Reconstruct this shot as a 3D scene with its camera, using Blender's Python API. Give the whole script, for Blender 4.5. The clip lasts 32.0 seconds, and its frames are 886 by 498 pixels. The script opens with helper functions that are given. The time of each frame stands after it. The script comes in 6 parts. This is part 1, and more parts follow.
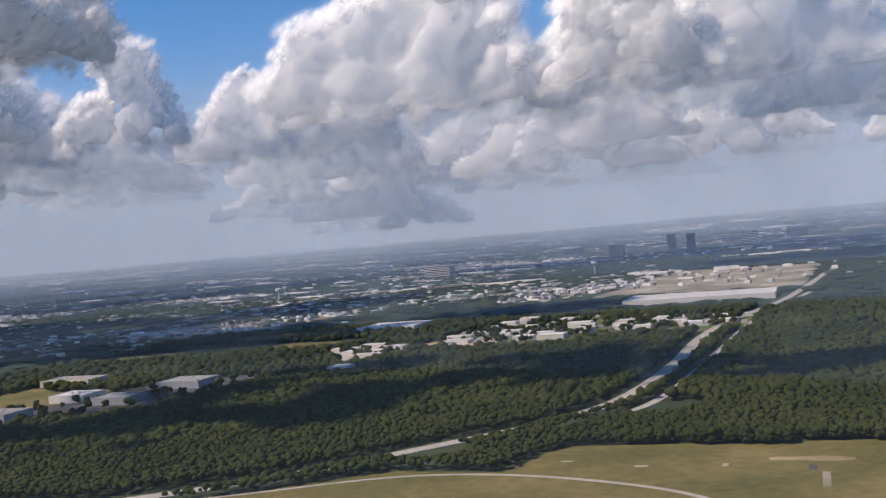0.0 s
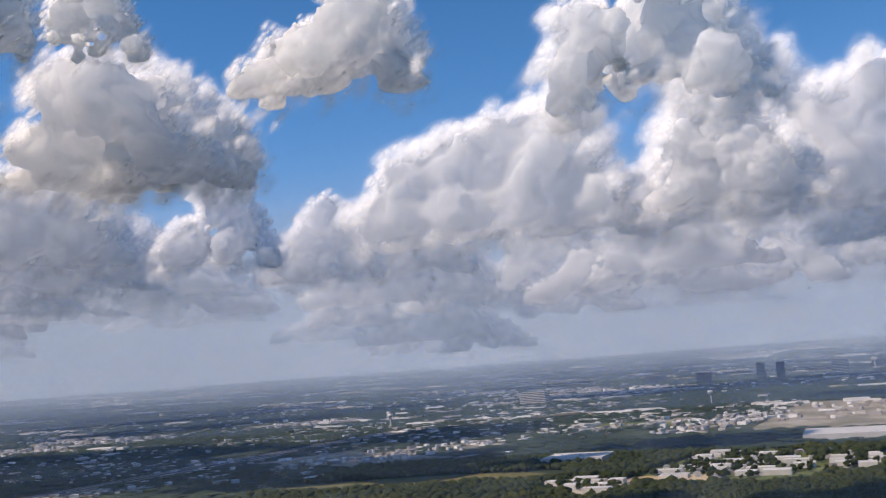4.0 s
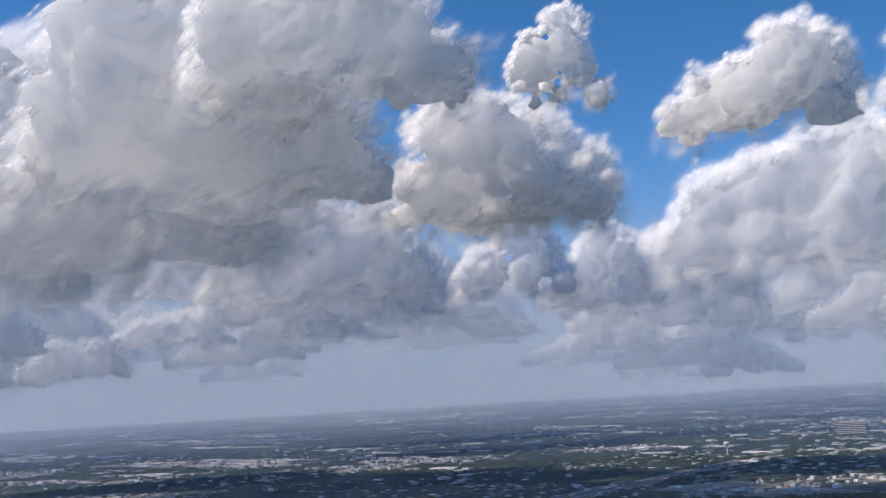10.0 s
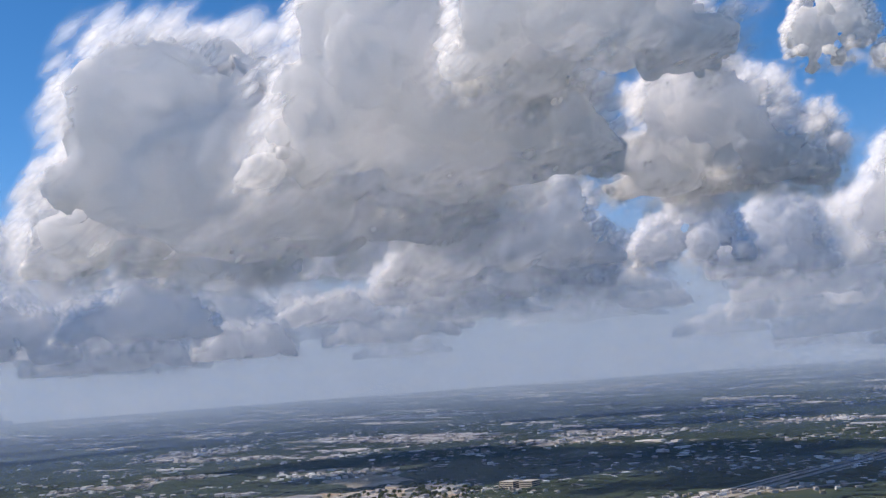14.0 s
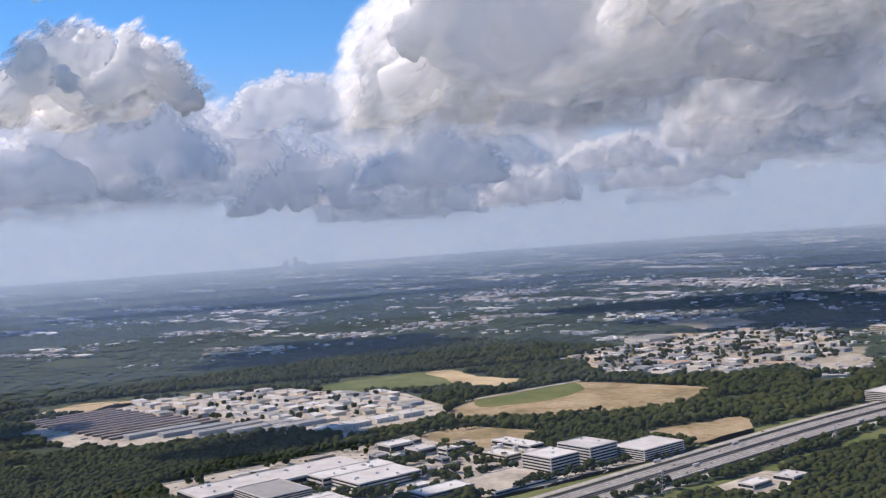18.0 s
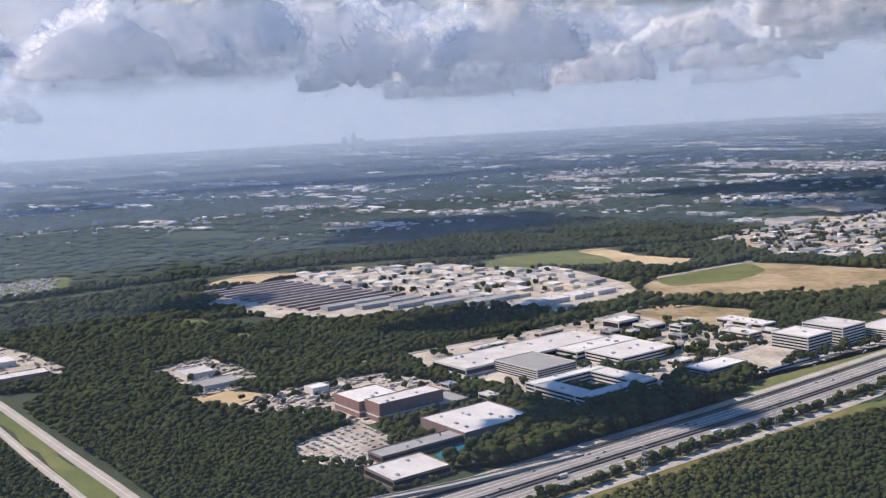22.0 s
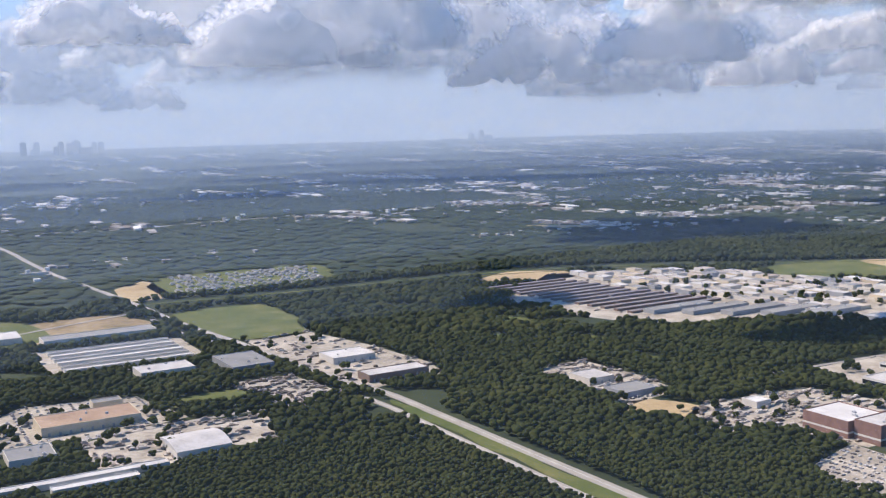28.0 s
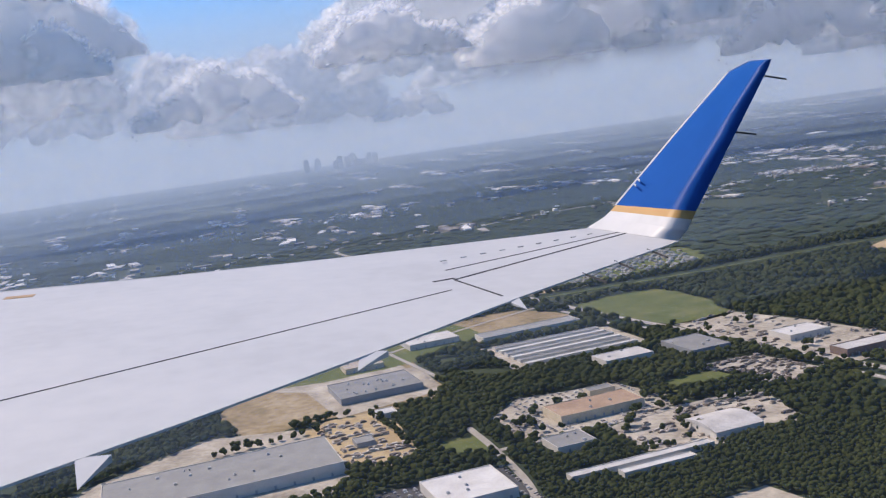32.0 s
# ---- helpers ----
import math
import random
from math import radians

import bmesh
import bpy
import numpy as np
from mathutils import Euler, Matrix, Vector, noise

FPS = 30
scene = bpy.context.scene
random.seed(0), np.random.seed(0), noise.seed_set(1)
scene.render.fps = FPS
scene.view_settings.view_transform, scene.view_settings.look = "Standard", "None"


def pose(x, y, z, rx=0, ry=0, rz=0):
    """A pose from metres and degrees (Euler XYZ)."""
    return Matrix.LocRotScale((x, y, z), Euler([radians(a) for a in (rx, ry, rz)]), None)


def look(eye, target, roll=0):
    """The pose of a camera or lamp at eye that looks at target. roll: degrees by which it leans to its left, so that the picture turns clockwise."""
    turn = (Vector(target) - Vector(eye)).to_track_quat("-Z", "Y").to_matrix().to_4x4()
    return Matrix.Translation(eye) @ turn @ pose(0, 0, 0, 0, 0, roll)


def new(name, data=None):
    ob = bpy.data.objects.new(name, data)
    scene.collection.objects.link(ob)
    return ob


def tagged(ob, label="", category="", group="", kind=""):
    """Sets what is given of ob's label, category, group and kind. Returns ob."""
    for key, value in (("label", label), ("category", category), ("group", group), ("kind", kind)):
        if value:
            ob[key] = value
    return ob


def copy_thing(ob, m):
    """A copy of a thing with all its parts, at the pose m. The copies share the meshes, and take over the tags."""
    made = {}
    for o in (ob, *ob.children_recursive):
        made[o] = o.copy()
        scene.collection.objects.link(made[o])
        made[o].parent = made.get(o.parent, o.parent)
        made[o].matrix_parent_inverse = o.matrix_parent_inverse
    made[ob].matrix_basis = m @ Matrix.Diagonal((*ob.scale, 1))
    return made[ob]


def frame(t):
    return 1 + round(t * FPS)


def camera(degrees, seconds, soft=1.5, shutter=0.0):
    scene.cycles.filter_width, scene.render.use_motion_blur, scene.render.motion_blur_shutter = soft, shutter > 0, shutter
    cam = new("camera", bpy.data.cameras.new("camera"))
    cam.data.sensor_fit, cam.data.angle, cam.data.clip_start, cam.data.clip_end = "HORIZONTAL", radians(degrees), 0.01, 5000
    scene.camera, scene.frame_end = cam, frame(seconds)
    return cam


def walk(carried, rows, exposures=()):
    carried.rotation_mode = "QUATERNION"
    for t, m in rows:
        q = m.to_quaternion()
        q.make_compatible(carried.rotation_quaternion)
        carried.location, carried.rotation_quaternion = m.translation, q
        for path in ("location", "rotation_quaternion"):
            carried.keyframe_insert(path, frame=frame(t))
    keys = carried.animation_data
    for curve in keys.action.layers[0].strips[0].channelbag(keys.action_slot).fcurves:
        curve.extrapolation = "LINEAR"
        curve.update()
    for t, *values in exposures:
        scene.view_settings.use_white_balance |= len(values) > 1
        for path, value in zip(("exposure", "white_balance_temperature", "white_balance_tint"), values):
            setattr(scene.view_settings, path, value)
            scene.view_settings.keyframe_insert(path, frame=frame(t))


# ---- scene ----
scene.cycles.transparent_max_bounces = 96
scene.cycles.diffuse_bounces, scene.cycles.max_bounces = 9, 16
cam = camera(46.67, 32.0, 1.25)
PATH = [
    (0.0, -30.03, -5.83, 62.86, 89.52, 4.95, 19.68),
    (0.5, -43.22, -9.67, 64.74, 89.82, 4.90, 19.87),
    (1.0, -56.30, -13.96, 66.53, 90.26, 4.99, 20.00),
    (1.5, -69.27, -18.70, 68.26, 90.90, 5.00, 20.22),
    (2.0, -82.15, -23.92, 69.94, 91.81, 4.79, 20.27),
    (2.5, -94.96, -29.60, 71.59, 92.88, 4.59, 20.37),
    (3.0, -107.75, -35.71, 73.23, 94.00, 4.35, 20.54),
    (3.5, -120.49, -42.21, 74.84, 95.23, 4.21, 20.83),
    (5.5, -170.62, -71.66, 80.86, 99.68, 5.03, 23.45),
    (6.0, -182.73, -79.75, 82.28, 100.39, 5.16, 24.48),
    (6.5, -194.65, -88.07, 83.69, 100.99, 5.77, 25.53),
    (7.0, -206.36, -96.59, 85.13, 101.42, 6.13, 25.71),
    (7.5, -217.86, -105.26, 86.60, 99.69, 5.99, 25.33),
    (8.0, -229.16, -114.05, 88.13, 98.00, 5.97, 27.28),
    (8.5, -240.33, -122.93, 89.70, 97.37, 5.43, 29.03),
    (9.0, -251.43, -131.87, 91.30, 97.75, 4.70, 30.31),
    (9.5, -262.57, -140.83, 92.89, 98.09, 4.06, 31.46),
    (10.0, -273.82, -149.79, 94.44, 98.37, 3.33, 32.62),
    (10.5, -285.22, -158.69, 95.90, 98.58, 2.77, 33.86),
    (11.0, -296.78, -167.53, 97.24, 98.73, 2.39, 35.08),
    (11.5, -308.47, -176.30, 98.46, 98.84, 2.17, 35.47),
    (12.0, -320.21, -184.99, 99.55, 98.91, 2.35, 34.84),
    (12.5, -331.92, -193.64, 100.50, 98.83, 2.84, 33.78),
    (13.0, -343.52, -202.26, 101.34, 98.53, 3.19, 33.35),
    (13.5, -354.90, -210.88, 102.06, 98.01, 3.86, 35.63),
    (14.0, -365.98, -219.55, 102.68, 97.37, 4.30, 39.20),
    (14.5, -376.68, -228.29, 103.23, 96.88, 4.88, 42.25),
    (16.5, -415.10, -264.52, 105.01, 93.18, 4.82, 48.70),
    (17.0, -423.64, -273.98, 105.54, 91.85, 4.65, 51.10),
    (17.5, -431.89, -283.64, 106.14, 90.68, 4.41, 52.34),
    (18.0, -439.98, -293.51, 106.83, 89.78, 4.13, 52.79),
    (18.5, -448.07, -303.62, 107.57, 89.08, 3.84, 53.21),
    (19.0, -456.21, -313.91, 108.33, 88.52, 3.54, 53.78),
    (19.5, -464.36, -324.32, 109.07, 87.91, 3.26, 54.32),
    (20.0, -472.45, -334.74, 109.78, 87.21, 3.18, 54.93),
    (20.5, -480.39, -345.11, 110.44, 86.44, 3.18, 55.39),
    (21.0, -488.18, -355.35, 111.02, 85.55, 3.36, 55.50),
    (21.5, -495.86, -365.40, 111.49, 84.44, 3.38, 55.29),
    (22.0, -503.57, -375.22, 111.84, 83.16, 3.32, 54.61),
    (22.5, -511.49, -384.75, 112.09, 81.74, 3.13, 53.64),
    (23.0, -519.79, -393.96, 112.28, 80.39, 2.80, 52.60),
    (23.5, -528.56, -402.82, 112.45, 79.48, 2.37, 51.48),
    (24.0, -537.79, -411.39, 112.62, 78.99, 1.94, 50.42),
    (24.5, -547.31, -419.83, 112.77, 78.50, 1.71, 49.30),
    (26.5, -585.76, -453.88, 113.16, 77.21, 1.26, 50.35),
    (27.0, -594.54, -462.85, 113.36, 79.78, 1.61, 55.00),
    (27.5, -602.76, -472.08, 113.67, 82.64, 1.76, 58.32),
    (28.0, -610.25, -481.65, 114.15, 83.28, 1.54, 59.68),
    (28.5, -616.86, -491.63, 114.85, 83.16, 1.23, 60.77),
    (29.0, -622.52, -502.09, 115.75, 83.06, 1.18, 62.37),
    (29.5, -627.20, -513.10, 116.82, 83.11, 1.53, 64.98),
    (30.0, -630.98, -524.67, 118.00, 83.11, 2.17, 68.10),
    (30.5, -634.00, -536.76, 119.25, 82.92, 3.25, 69.27),
    (31.0, -636.42, -549.28, 120.58, 82.29, 4.34, 68.13),
    (31.5, -638.32, -562.16, 121.98, 82.53, 6.08, 70.02),
    (32.0, -639.75, -575.37, 123.46, 83.67, 8.08, 72.72),
]
walk(cam, [(t, pose(x, y, z, rx, ry, rz)) for t, x, y, z, rx, ry, rz in PATH], [(0.0, 0.24, 8300, 18), (3.5, 0.22, 8200, 18), (6.0, 0.06, 7500, 16), (14.0, 0.17, 7500, 16), (17.0, 0.30, 7700, 17), (18.0, 0.45, 7750, 18), (21.0, 0.55, 7800, 18), (24.0, 0.78, 7700, 18), (27.5, 0.70, 7600, 16), (30.0, 0.44, 7700, 18), (32.0, 0.35, 7700, 18)])

# ---------- world, sun ----------
SUN_YAW, SUN_EL = 128.0, 48.0
to_sun = Vector((-math.sin(radians(SUN_YAW)) * math.cos(radians(SUN_EL)), math.cos(radians(SUN_YAW)) * math.cos(radians(SUN_EL)), math.sin(radians(SUN_EL))))
world = bpy.data.worlds.new("sky")
scene.world = world
world.use_nodes = True
wn, wl = world.node_tree.nodes, world.node_tree.links
sky = wn.new("ShaderNodeTexSky")
sky.sky_type, sky.sun_disc = "NISHITA", False
sky.sun_elevation, sky.sun_rotation = radians(SUN_EL), math.atan2(to_sun.x, to_sun.y)
sky.altitude, sky.air_density, sky.dust_density, sky.ozone_density = 3200, 1.0, 0.25, 4.0
deep = wn.new("ShaderNodeHueSaturation")
deep.inputs["Saturation"].default_value = 1.28
wl.new(sky.outputs[0], deep.inputs["Color"])
wl.new(deep.outputs[0], wn["Background"].inputs[0])
wn["Background"].inputs[1].default_value = 0.15
sun = new("sun", bpy.data.lights.new("sun", "SUN"))
sun.data.energy, sun.data.angle, sun.data.color = 3.6, radians(0.53), (1.0, 0.965, 0.91)
sun.matrix_world = look((0, 0, 900), Vector((0, 0, 900)) - to_sun)

# ---------- materials ----------
def material(name, colours, scale=1.0, rough=0.85, bump=0.0, metal=0.0, fine=6.0, island=0.0, piece=0.0, spread=0.5, leafy=0.0):
    """Noise at two scales between the given colours; island / piece: how much joined pieces or objects differ."""
    m = bpy.data.materials.new(name)
    m.use_nodes = True
    n, l = m.node_tree.nodes, m.node_tree.links
    b = n["Principled BSDF"]
    b.inputs["Roughness"].default_value, b.inputs["Metallic"].default_value = rough, metal
    b.inputs["Specular IOR Level"].default_value = 0.25
    tc = n.new("ShaderNodeTexCoord")
    geo = n.new("ShaderNodeNewGeometry")
    a, c = n.new("ShaderNodeTexNoise"), n.new("ShaderNodeTexNoise")
    for t, s in ((a, scale), (c, scale * fine)):
        t.inputs["Scale"].default_value, t.inputs["Detail"].default_value = s, 5.0
        l.new(geo.outputs["Position"], t.inputs["Vector"])
    mix = n.new("ShaderNodeMath")
    mix.operation = "MULTIPLY_ADD"
    l.new(c.outputs[0], mix.inputs[0])
    mix.inputs[1].default_value = 0.6
    l.new(a.outputs[0], mix.inputs[2])
    last = mix.outputs[0]
    if island or piece:
        add = n.new("ShaderNodeMath")
        add.operation = "MULTIPLY_ADD"
        if island:
            l.new(geo.outputs["Random Per Island"], add.inputs[0])
        else:
            l.new(n.new("ShaderNodeObjectInfo").outputs["Random"], add.inputs[0])
        add.inputs[1].default_value = island or piece
        l.new(last, add.inputs[2])
        last = add.outputs[0]
    ramp = n.new("ShaderNodeValToRGB")
    e = ramp.color_ramp.elements
    lo, hi = 0.8 - spread / 2, 0.8 + spread / 2 + (island or piece)
    # rescale to 0..1
    mr = n.new("ShaderNodeMapRange")
    mr.inputs["From Min"].default_value, mr.inputs["From Max"].default_value = lo, hi
    l.new(last, mr.inputs["Value"])
    l.new(mr.outputs[0], ramp.inputs[0])
    for i, col in enumerate(colours):
        p = i / (len(colours) - 1)
        el = e[i] if i < 2 and len(colours) == 2 else (e[0] if i == 0 else e[len(e) - 1] if i == len(colours) - 1 else e.new(p))
        el.position, el.color = p, (*col, 1)
    l.new(ramp.outputs[0], b.inputs["Base Color"])
    if bump:
        bp = n.new("ShaderNodeBump")
        bp.inputs["Strength"].default_value, bp.inputs["Distance"].default_value = 0.6, bump
        l.new(c.outputs[0], bp.inputs["Height"])
        l.new(bp.outputs[0], b.inputs["Normal"])
    if leafy:
        t, mx = n.new("ShaderNodeBsdfTranslucent"), n.new("ShaderNodeMixShader")
        mx.inputs[0].default_value = leafy
        l.new(ramp.outputs[0], t.inputs["Color"])
        l.new(b.outputs[0], mx.inputs[1]), l.new(t.outputs[0], mx.inputs[2])
        l.new(mx.outputs[0], n["Material Output"].inputs[0])
    return m

M = {}
M["ground"] = material("ground_cover", [(0.026, 0.040, 0.020), (0.040, 0.056, 0.026), (0.066, 0.078, 0.036)], 0.012, 0.95, 0.3, fine=12)
M["canopy"] = material("leaf_canopy", [(0.045, 0.064, 0.021), (0.073, 0.094, 0.029), (0.103, 0.124, 0.037), (0.165, 0.170, 0.052)], 0.016, 0.9, 0.35, fine=60, island=0.32, leafy=0.6)
M["canopy_far"] = material("far_canopy", [(0.018, 0.034, 0.018), (0.028, 0.046, 0.022), (0.040, 0.060, 0.028)], 0.02, 0.9, 0.05, fine=14, island=0.3)
M["bark"] = material("bark", [(0.07, 0.05, 0.035), (0.14, 0.11, 0.08)], 2.0, 0.9)
M["meadow"] = material("dry_meadow", [(0.085, 0.085, 0.025), (0.145, 0.125, 0.042), (0.22, 0.17, 0.07)], 0.03, 0.95, 0.05, fine=9)
M["grass"] = material("green_grass", [(0.07, 0.10, 0.025), (0.11, 0.13, 0.04), (0.17, 0.165, 0.06)], 0.05, 0.95, 0.05, fine=10)
M["brownfield"] = material("mown_brown_field", [(0.13, 0.115, 0.05), (0.25, 0.185, 0.10), (0.34, 0.26, 0.155), (0.42, 0.34, 0.23)], 0.03, 0.95, 0.04, fine=7)
M["sand"] = material("bare_sand", [(0.36, 0.26, 0.14), (0.55, 0.43, 0.26)], 0.03, 0.95, 0.03, fine=9)
M["lot"] = material("pale_concrete_yard", [(0.23, 0.20, 0.16), (0.40, 0.355, 0.29), (0.54, 0.485, 0.405)], 0.06, 0.9, 0.01, fine=7)
M["asphalt"] = material("worn_asphalt", [(0.05, 0.05, 0.053), (0.10, 0.10, 0.10)], 0.08, 0.9, 0.01, fine=9)
M["road"] = material("concrete_road", [(0.19, 0.178, 0.165), (0.29, 0.272, 0.25)], 0.10, 0.9, 0.01, fine=8)
M["roadpale"] = material("pale_concrete_road", [(0.30, 0.275, 0.24), (0.42, 0.385, 0.34)], 0.10, 0.9, 0.01, fine=8)
M["paint"] = material("road_paint", [(0.65, 0.65, 0.62), (0.8, 0.8, 0.78)], 0.5, 0.7)
M["roof"] = material("white_membrane_roof", [(0.38, 0.36, 0.34), (0.55, 0.53, 0.51), (0.69, 0.68, 0.66)], 0.14, 0.7, 0.01, fine=6, piece=0.4)
M["roof_grey"] = material("grey_gravel_roof", [(0.20, 0.20, 0.20), (0.32, 0.32, 0.31)], 0.15, 0.9, 0.02, fine=6, piece=0.3)
M["roof_tan"] = material("rust_stained_roof", [(0.30, 0.20, 0.14), (0.46, 0.33, 0.24)], 0.12, 0.9, 0.02, fine=7)
M["roof_tile"] = material("red_tile_roof", [(0.24, 0.075, 0.04), (0.36, 0.12, 0.07)], 0.6, 0.85, 0.03, fine=6)
M["wall"] = material("pale_wall", [(0.50, 0.47, 0.42), (0.66, 0.62, 0.56)], 0.2, 0.85, 0.01, fine=6, piece=0.3)
M["wall_beige"] = material("beige_stucco_wall", [(0.50, 0.42, 0.30), (0.62, 0.53, 0.40)], 0.2, 0.85, 0.01)
M["wall_grey"] = material("grey_metal_wall", [(0.24, 0.25, 0.26), (0.36, 0.37, 0.38)], 0.2, 0.6, 0.01, piece=0.3)
M["wall_brown"] = material("brown_panel_wall", [(0.17, 0.12, 0.10), (0.24, 0.18, 0.15)], 0.2, 0.7, 0.01)
M["brick"] = material("red_brown_brick", [(0.20, 0.115, 0.095), (0.28, 0.165, 0.14)], 0.4, 0.9, 0.02, fine=10)
M["glass"] = material("dark_window_glass", [(0.015, 0.02, 0.025), (0.03, 0.036, 0.045)], 0.3, 0.12)
M["metal"] = material("galvanised_metal", [(0.38, 0.39, 0.40), (0.52, 0.53, 0.54)], 0.8, 0.5, 0.0, metal=0.6)
M["tower"] = material("hazy_blue_tower", [(0.06, 0.075, 0.10), (0.11, 0.13, 0.16)], 0.05, 0.6)
M["pool"] = material("turquoise_pond", [(0.01, 0.12, 0.17), (0.02, 0.20, 0.26)], 0.1, 0.15)
M["cars"] = material("car_paint", [(0.03, 0.03, 0.035), (0.25, 0.26, 0.28), (0.75, 0.75, 0.75)], 0.001, 0.35, piece=1.0, island=0.0, spread=0.1)
M["carstuff"] = material("parked_car_paint", [(0.03, 0.03, 0.04), (0.30, 0.28, 0.27), (0.75, 0.74, 0.72)], 0.001, 0.4, island=1.0, spread=0.1)
M["rubber"] = material("rubber", [(0.02, 0.02, 0.02), (0.035, 0.035, 0.035)], 2.0, 0.9)
M["goods"] = material("stored_goods", [(0.10, 0.085, 0.07), (0.26, 0.22, 0.19), (0.62, 0.57, 0.51)], 0.01, 0.85, island=0.9, spread=0.2)
M["roof_warm"] = material("dusty_tan_roof", [(0.34, 0.29, 0.25), (0.52, 0.46, 0.40)], 0.12, 0.85, 0.02, fine=6, piece=0.3)
M["far_yard"] = material("far_yard", [(0.13, 0.125, 0.08), (0.26, 0.23, 0.17), (0.44, 0.40, 0.34)], 0.02, 0.9, fine=6)
M["roof_dark"] = material("weathered_brown_roof", [(0.17, 0.15, 0.155), (0.28, 0.25, 0.255)], 0.2, 0.8, piece=0.2)
M["towns"] = material("far_roofs", [(0.18, 0.155, 0.13), (0.44, 0.41, 0.38), (0.84, 0.82, 0.79)], 0.01, 0.85, island=0.9, spread=0.2)

# ---------- mesh helpers ----------
def mesh(name, verts, faces, mat, smooth=False):
    me = bpy.data.meshes.new(name)
    me.from_pydata([tuple(v) for v in verts], [], [tuple(f) for f in faces])
    me.materials.append(mat)
    if smooth:
        me.polygons.foreach_set("use_smooth", [True] * len(me.polygons))
    me.update()
    return me

def part(name, verts, faces, mat, parent=None, label="", smooth=False):
    ob = new(name, mesh(name, verts, faces, mat, smooth))
    if parent:
        ob.parent = parent
    if label:
        ob["label"] = label
    return ob

def fast_mesh(name, v, tris, mat, smooth=False):
    """A triangle mesh from arrays."""
    me = bpy.data.meshes.new(name)
    me.vertices.add(len(v)), me.loops.add(tris.size), me.polygons.add(len(tris))
    me.vertices.foreach_set("co", v.astype(np.float32).ravel())
    me.loops.foreach_set("vertex_index", tris.astype(np.int32).ravel())
    me.polygons.foreach_set("loop_start", np.arange(0, tris.size, 3, dtype=np.int32))
    me.polygons.foreach_set("loop_total", np.full(len(tris), 3, dtype=np.int32))
    if smooth:
        me.polygons.foreach_set("use_smooth", np.ones(len(tris), dtype=bool))
    me.materials.append(mat)
    me.update(calc_edges=True)
    return me

BOX = [(0, 3, 2, 1), (4, 5, 6, 7), (0, 1, 5, 4), (1, 2, 6, 5), (2, 3, 7, 6), (3, 0, 4, 7)]
def box(x0, x1, y0, y1, z0, z1):
    return [(x0, y0, z0), (x1, y0, z0), (x1, y1, z0), (x0, y1, z0), (x0, y0, z1), (x1, y0, z1), (x1, y1, z1), (x0, y1, z1)], BOX

def joined(*boxes):
    v, f = [], []
    for bv, bf in boxes:
        f += [tuple(i + len(v) for i in q) for q in bf]
        v += bv
    return v, f

def ico(level=0):
    bm = bmesh.new()
    bmesh.ops.create_icosphere(bm, subdivisions=level + 1, radius=1.0)
    v = np.array([p.co for p in bm.verts])
    t = np.array([[q.index for q in f.verts] for f in bm.faces])
    bm.free()
    return v, t

def inside(px, py, poly):
    hit = np.zeros(len(px), bool)
    for (x0, y0), (x1, y1) in zip(poly, poly[1:] + poly[:1]):
        if y0 != y1:
            hit ^= ((y0 > py) != (y1 > py)) & (px < (x1 - x0) * (py - y0) / (y1 - y0) + x0)
    return hit

def rise(x, y):
    """The land lifts very gently towards the horizon."""
    r = np.hypot(np.asarray(x) + 350.0, np.asarray(y) + 300.0)
    return 72.0 * np.maximum(0, (r - 1900.0) / 2600.0) ** 2

# ---------- ground ----------
def ground_sheet():
    radii = [0, 200, 500, 900, 1300, 1700, 1900] + [1900 + 100 * i for i in range(1, 27)]
    n = 120
    v, f = [(-350, -300, 0)], []
    for r in radii[1:]:
        for k in range(n):
            a = 2 * math.pi * k / n
            x, y = -350 + r * math.cos(a), -300 + r * math.sin(a)
            v.append((x, y, float(rise(x, y))))
    for k in range(n):
        f.append((0, 1 + k, 1 + (k + 1) % n))
    for i in range(len(radii) - 2):
        for k in range(n):
            a, b = 1 + i * n + k, 1 + i * n + (k + 1) % n
            f.append((a, a + n, b + n, b))
    tagged(part("ground", v, f, M["ground"], smooth=True), "flat green wooded plain reaching the hazy horizon", "ground", kind="structure")

ground_sheet()
CLEAR = []

def rounded(poly, steps=5):
    """The same outline with soft, slightly uneven edges."""
    g, out, n = random.Random(len(poly) * 7 + int(abs(poly[0][0]))), [], len(poly)
    for i in range(n):
        p = [Vector(poly[(i + k) % n]) for k in (-1, 0, 1, 2)]
        for j in range(steps):
            u = j / steps
            q = 0.5 * (2 * p[1] + (p[2] - p[0]) * u + (2 * p[0] - 5 * p[1] + 4 * p[2] - p[3]) * u * u + (3 * p[1] - p[0] - 3 * p[2] + p[3]) * u ** 3)
            q = q * 0.6 + p[1].lerp(p[2], u) * 0.4
            w = 0.03 * (p[2] - p[1]).length
            out.append((q.x + g.uniform(-w, w), q.y + g.uniform(-w, w)))
    return out

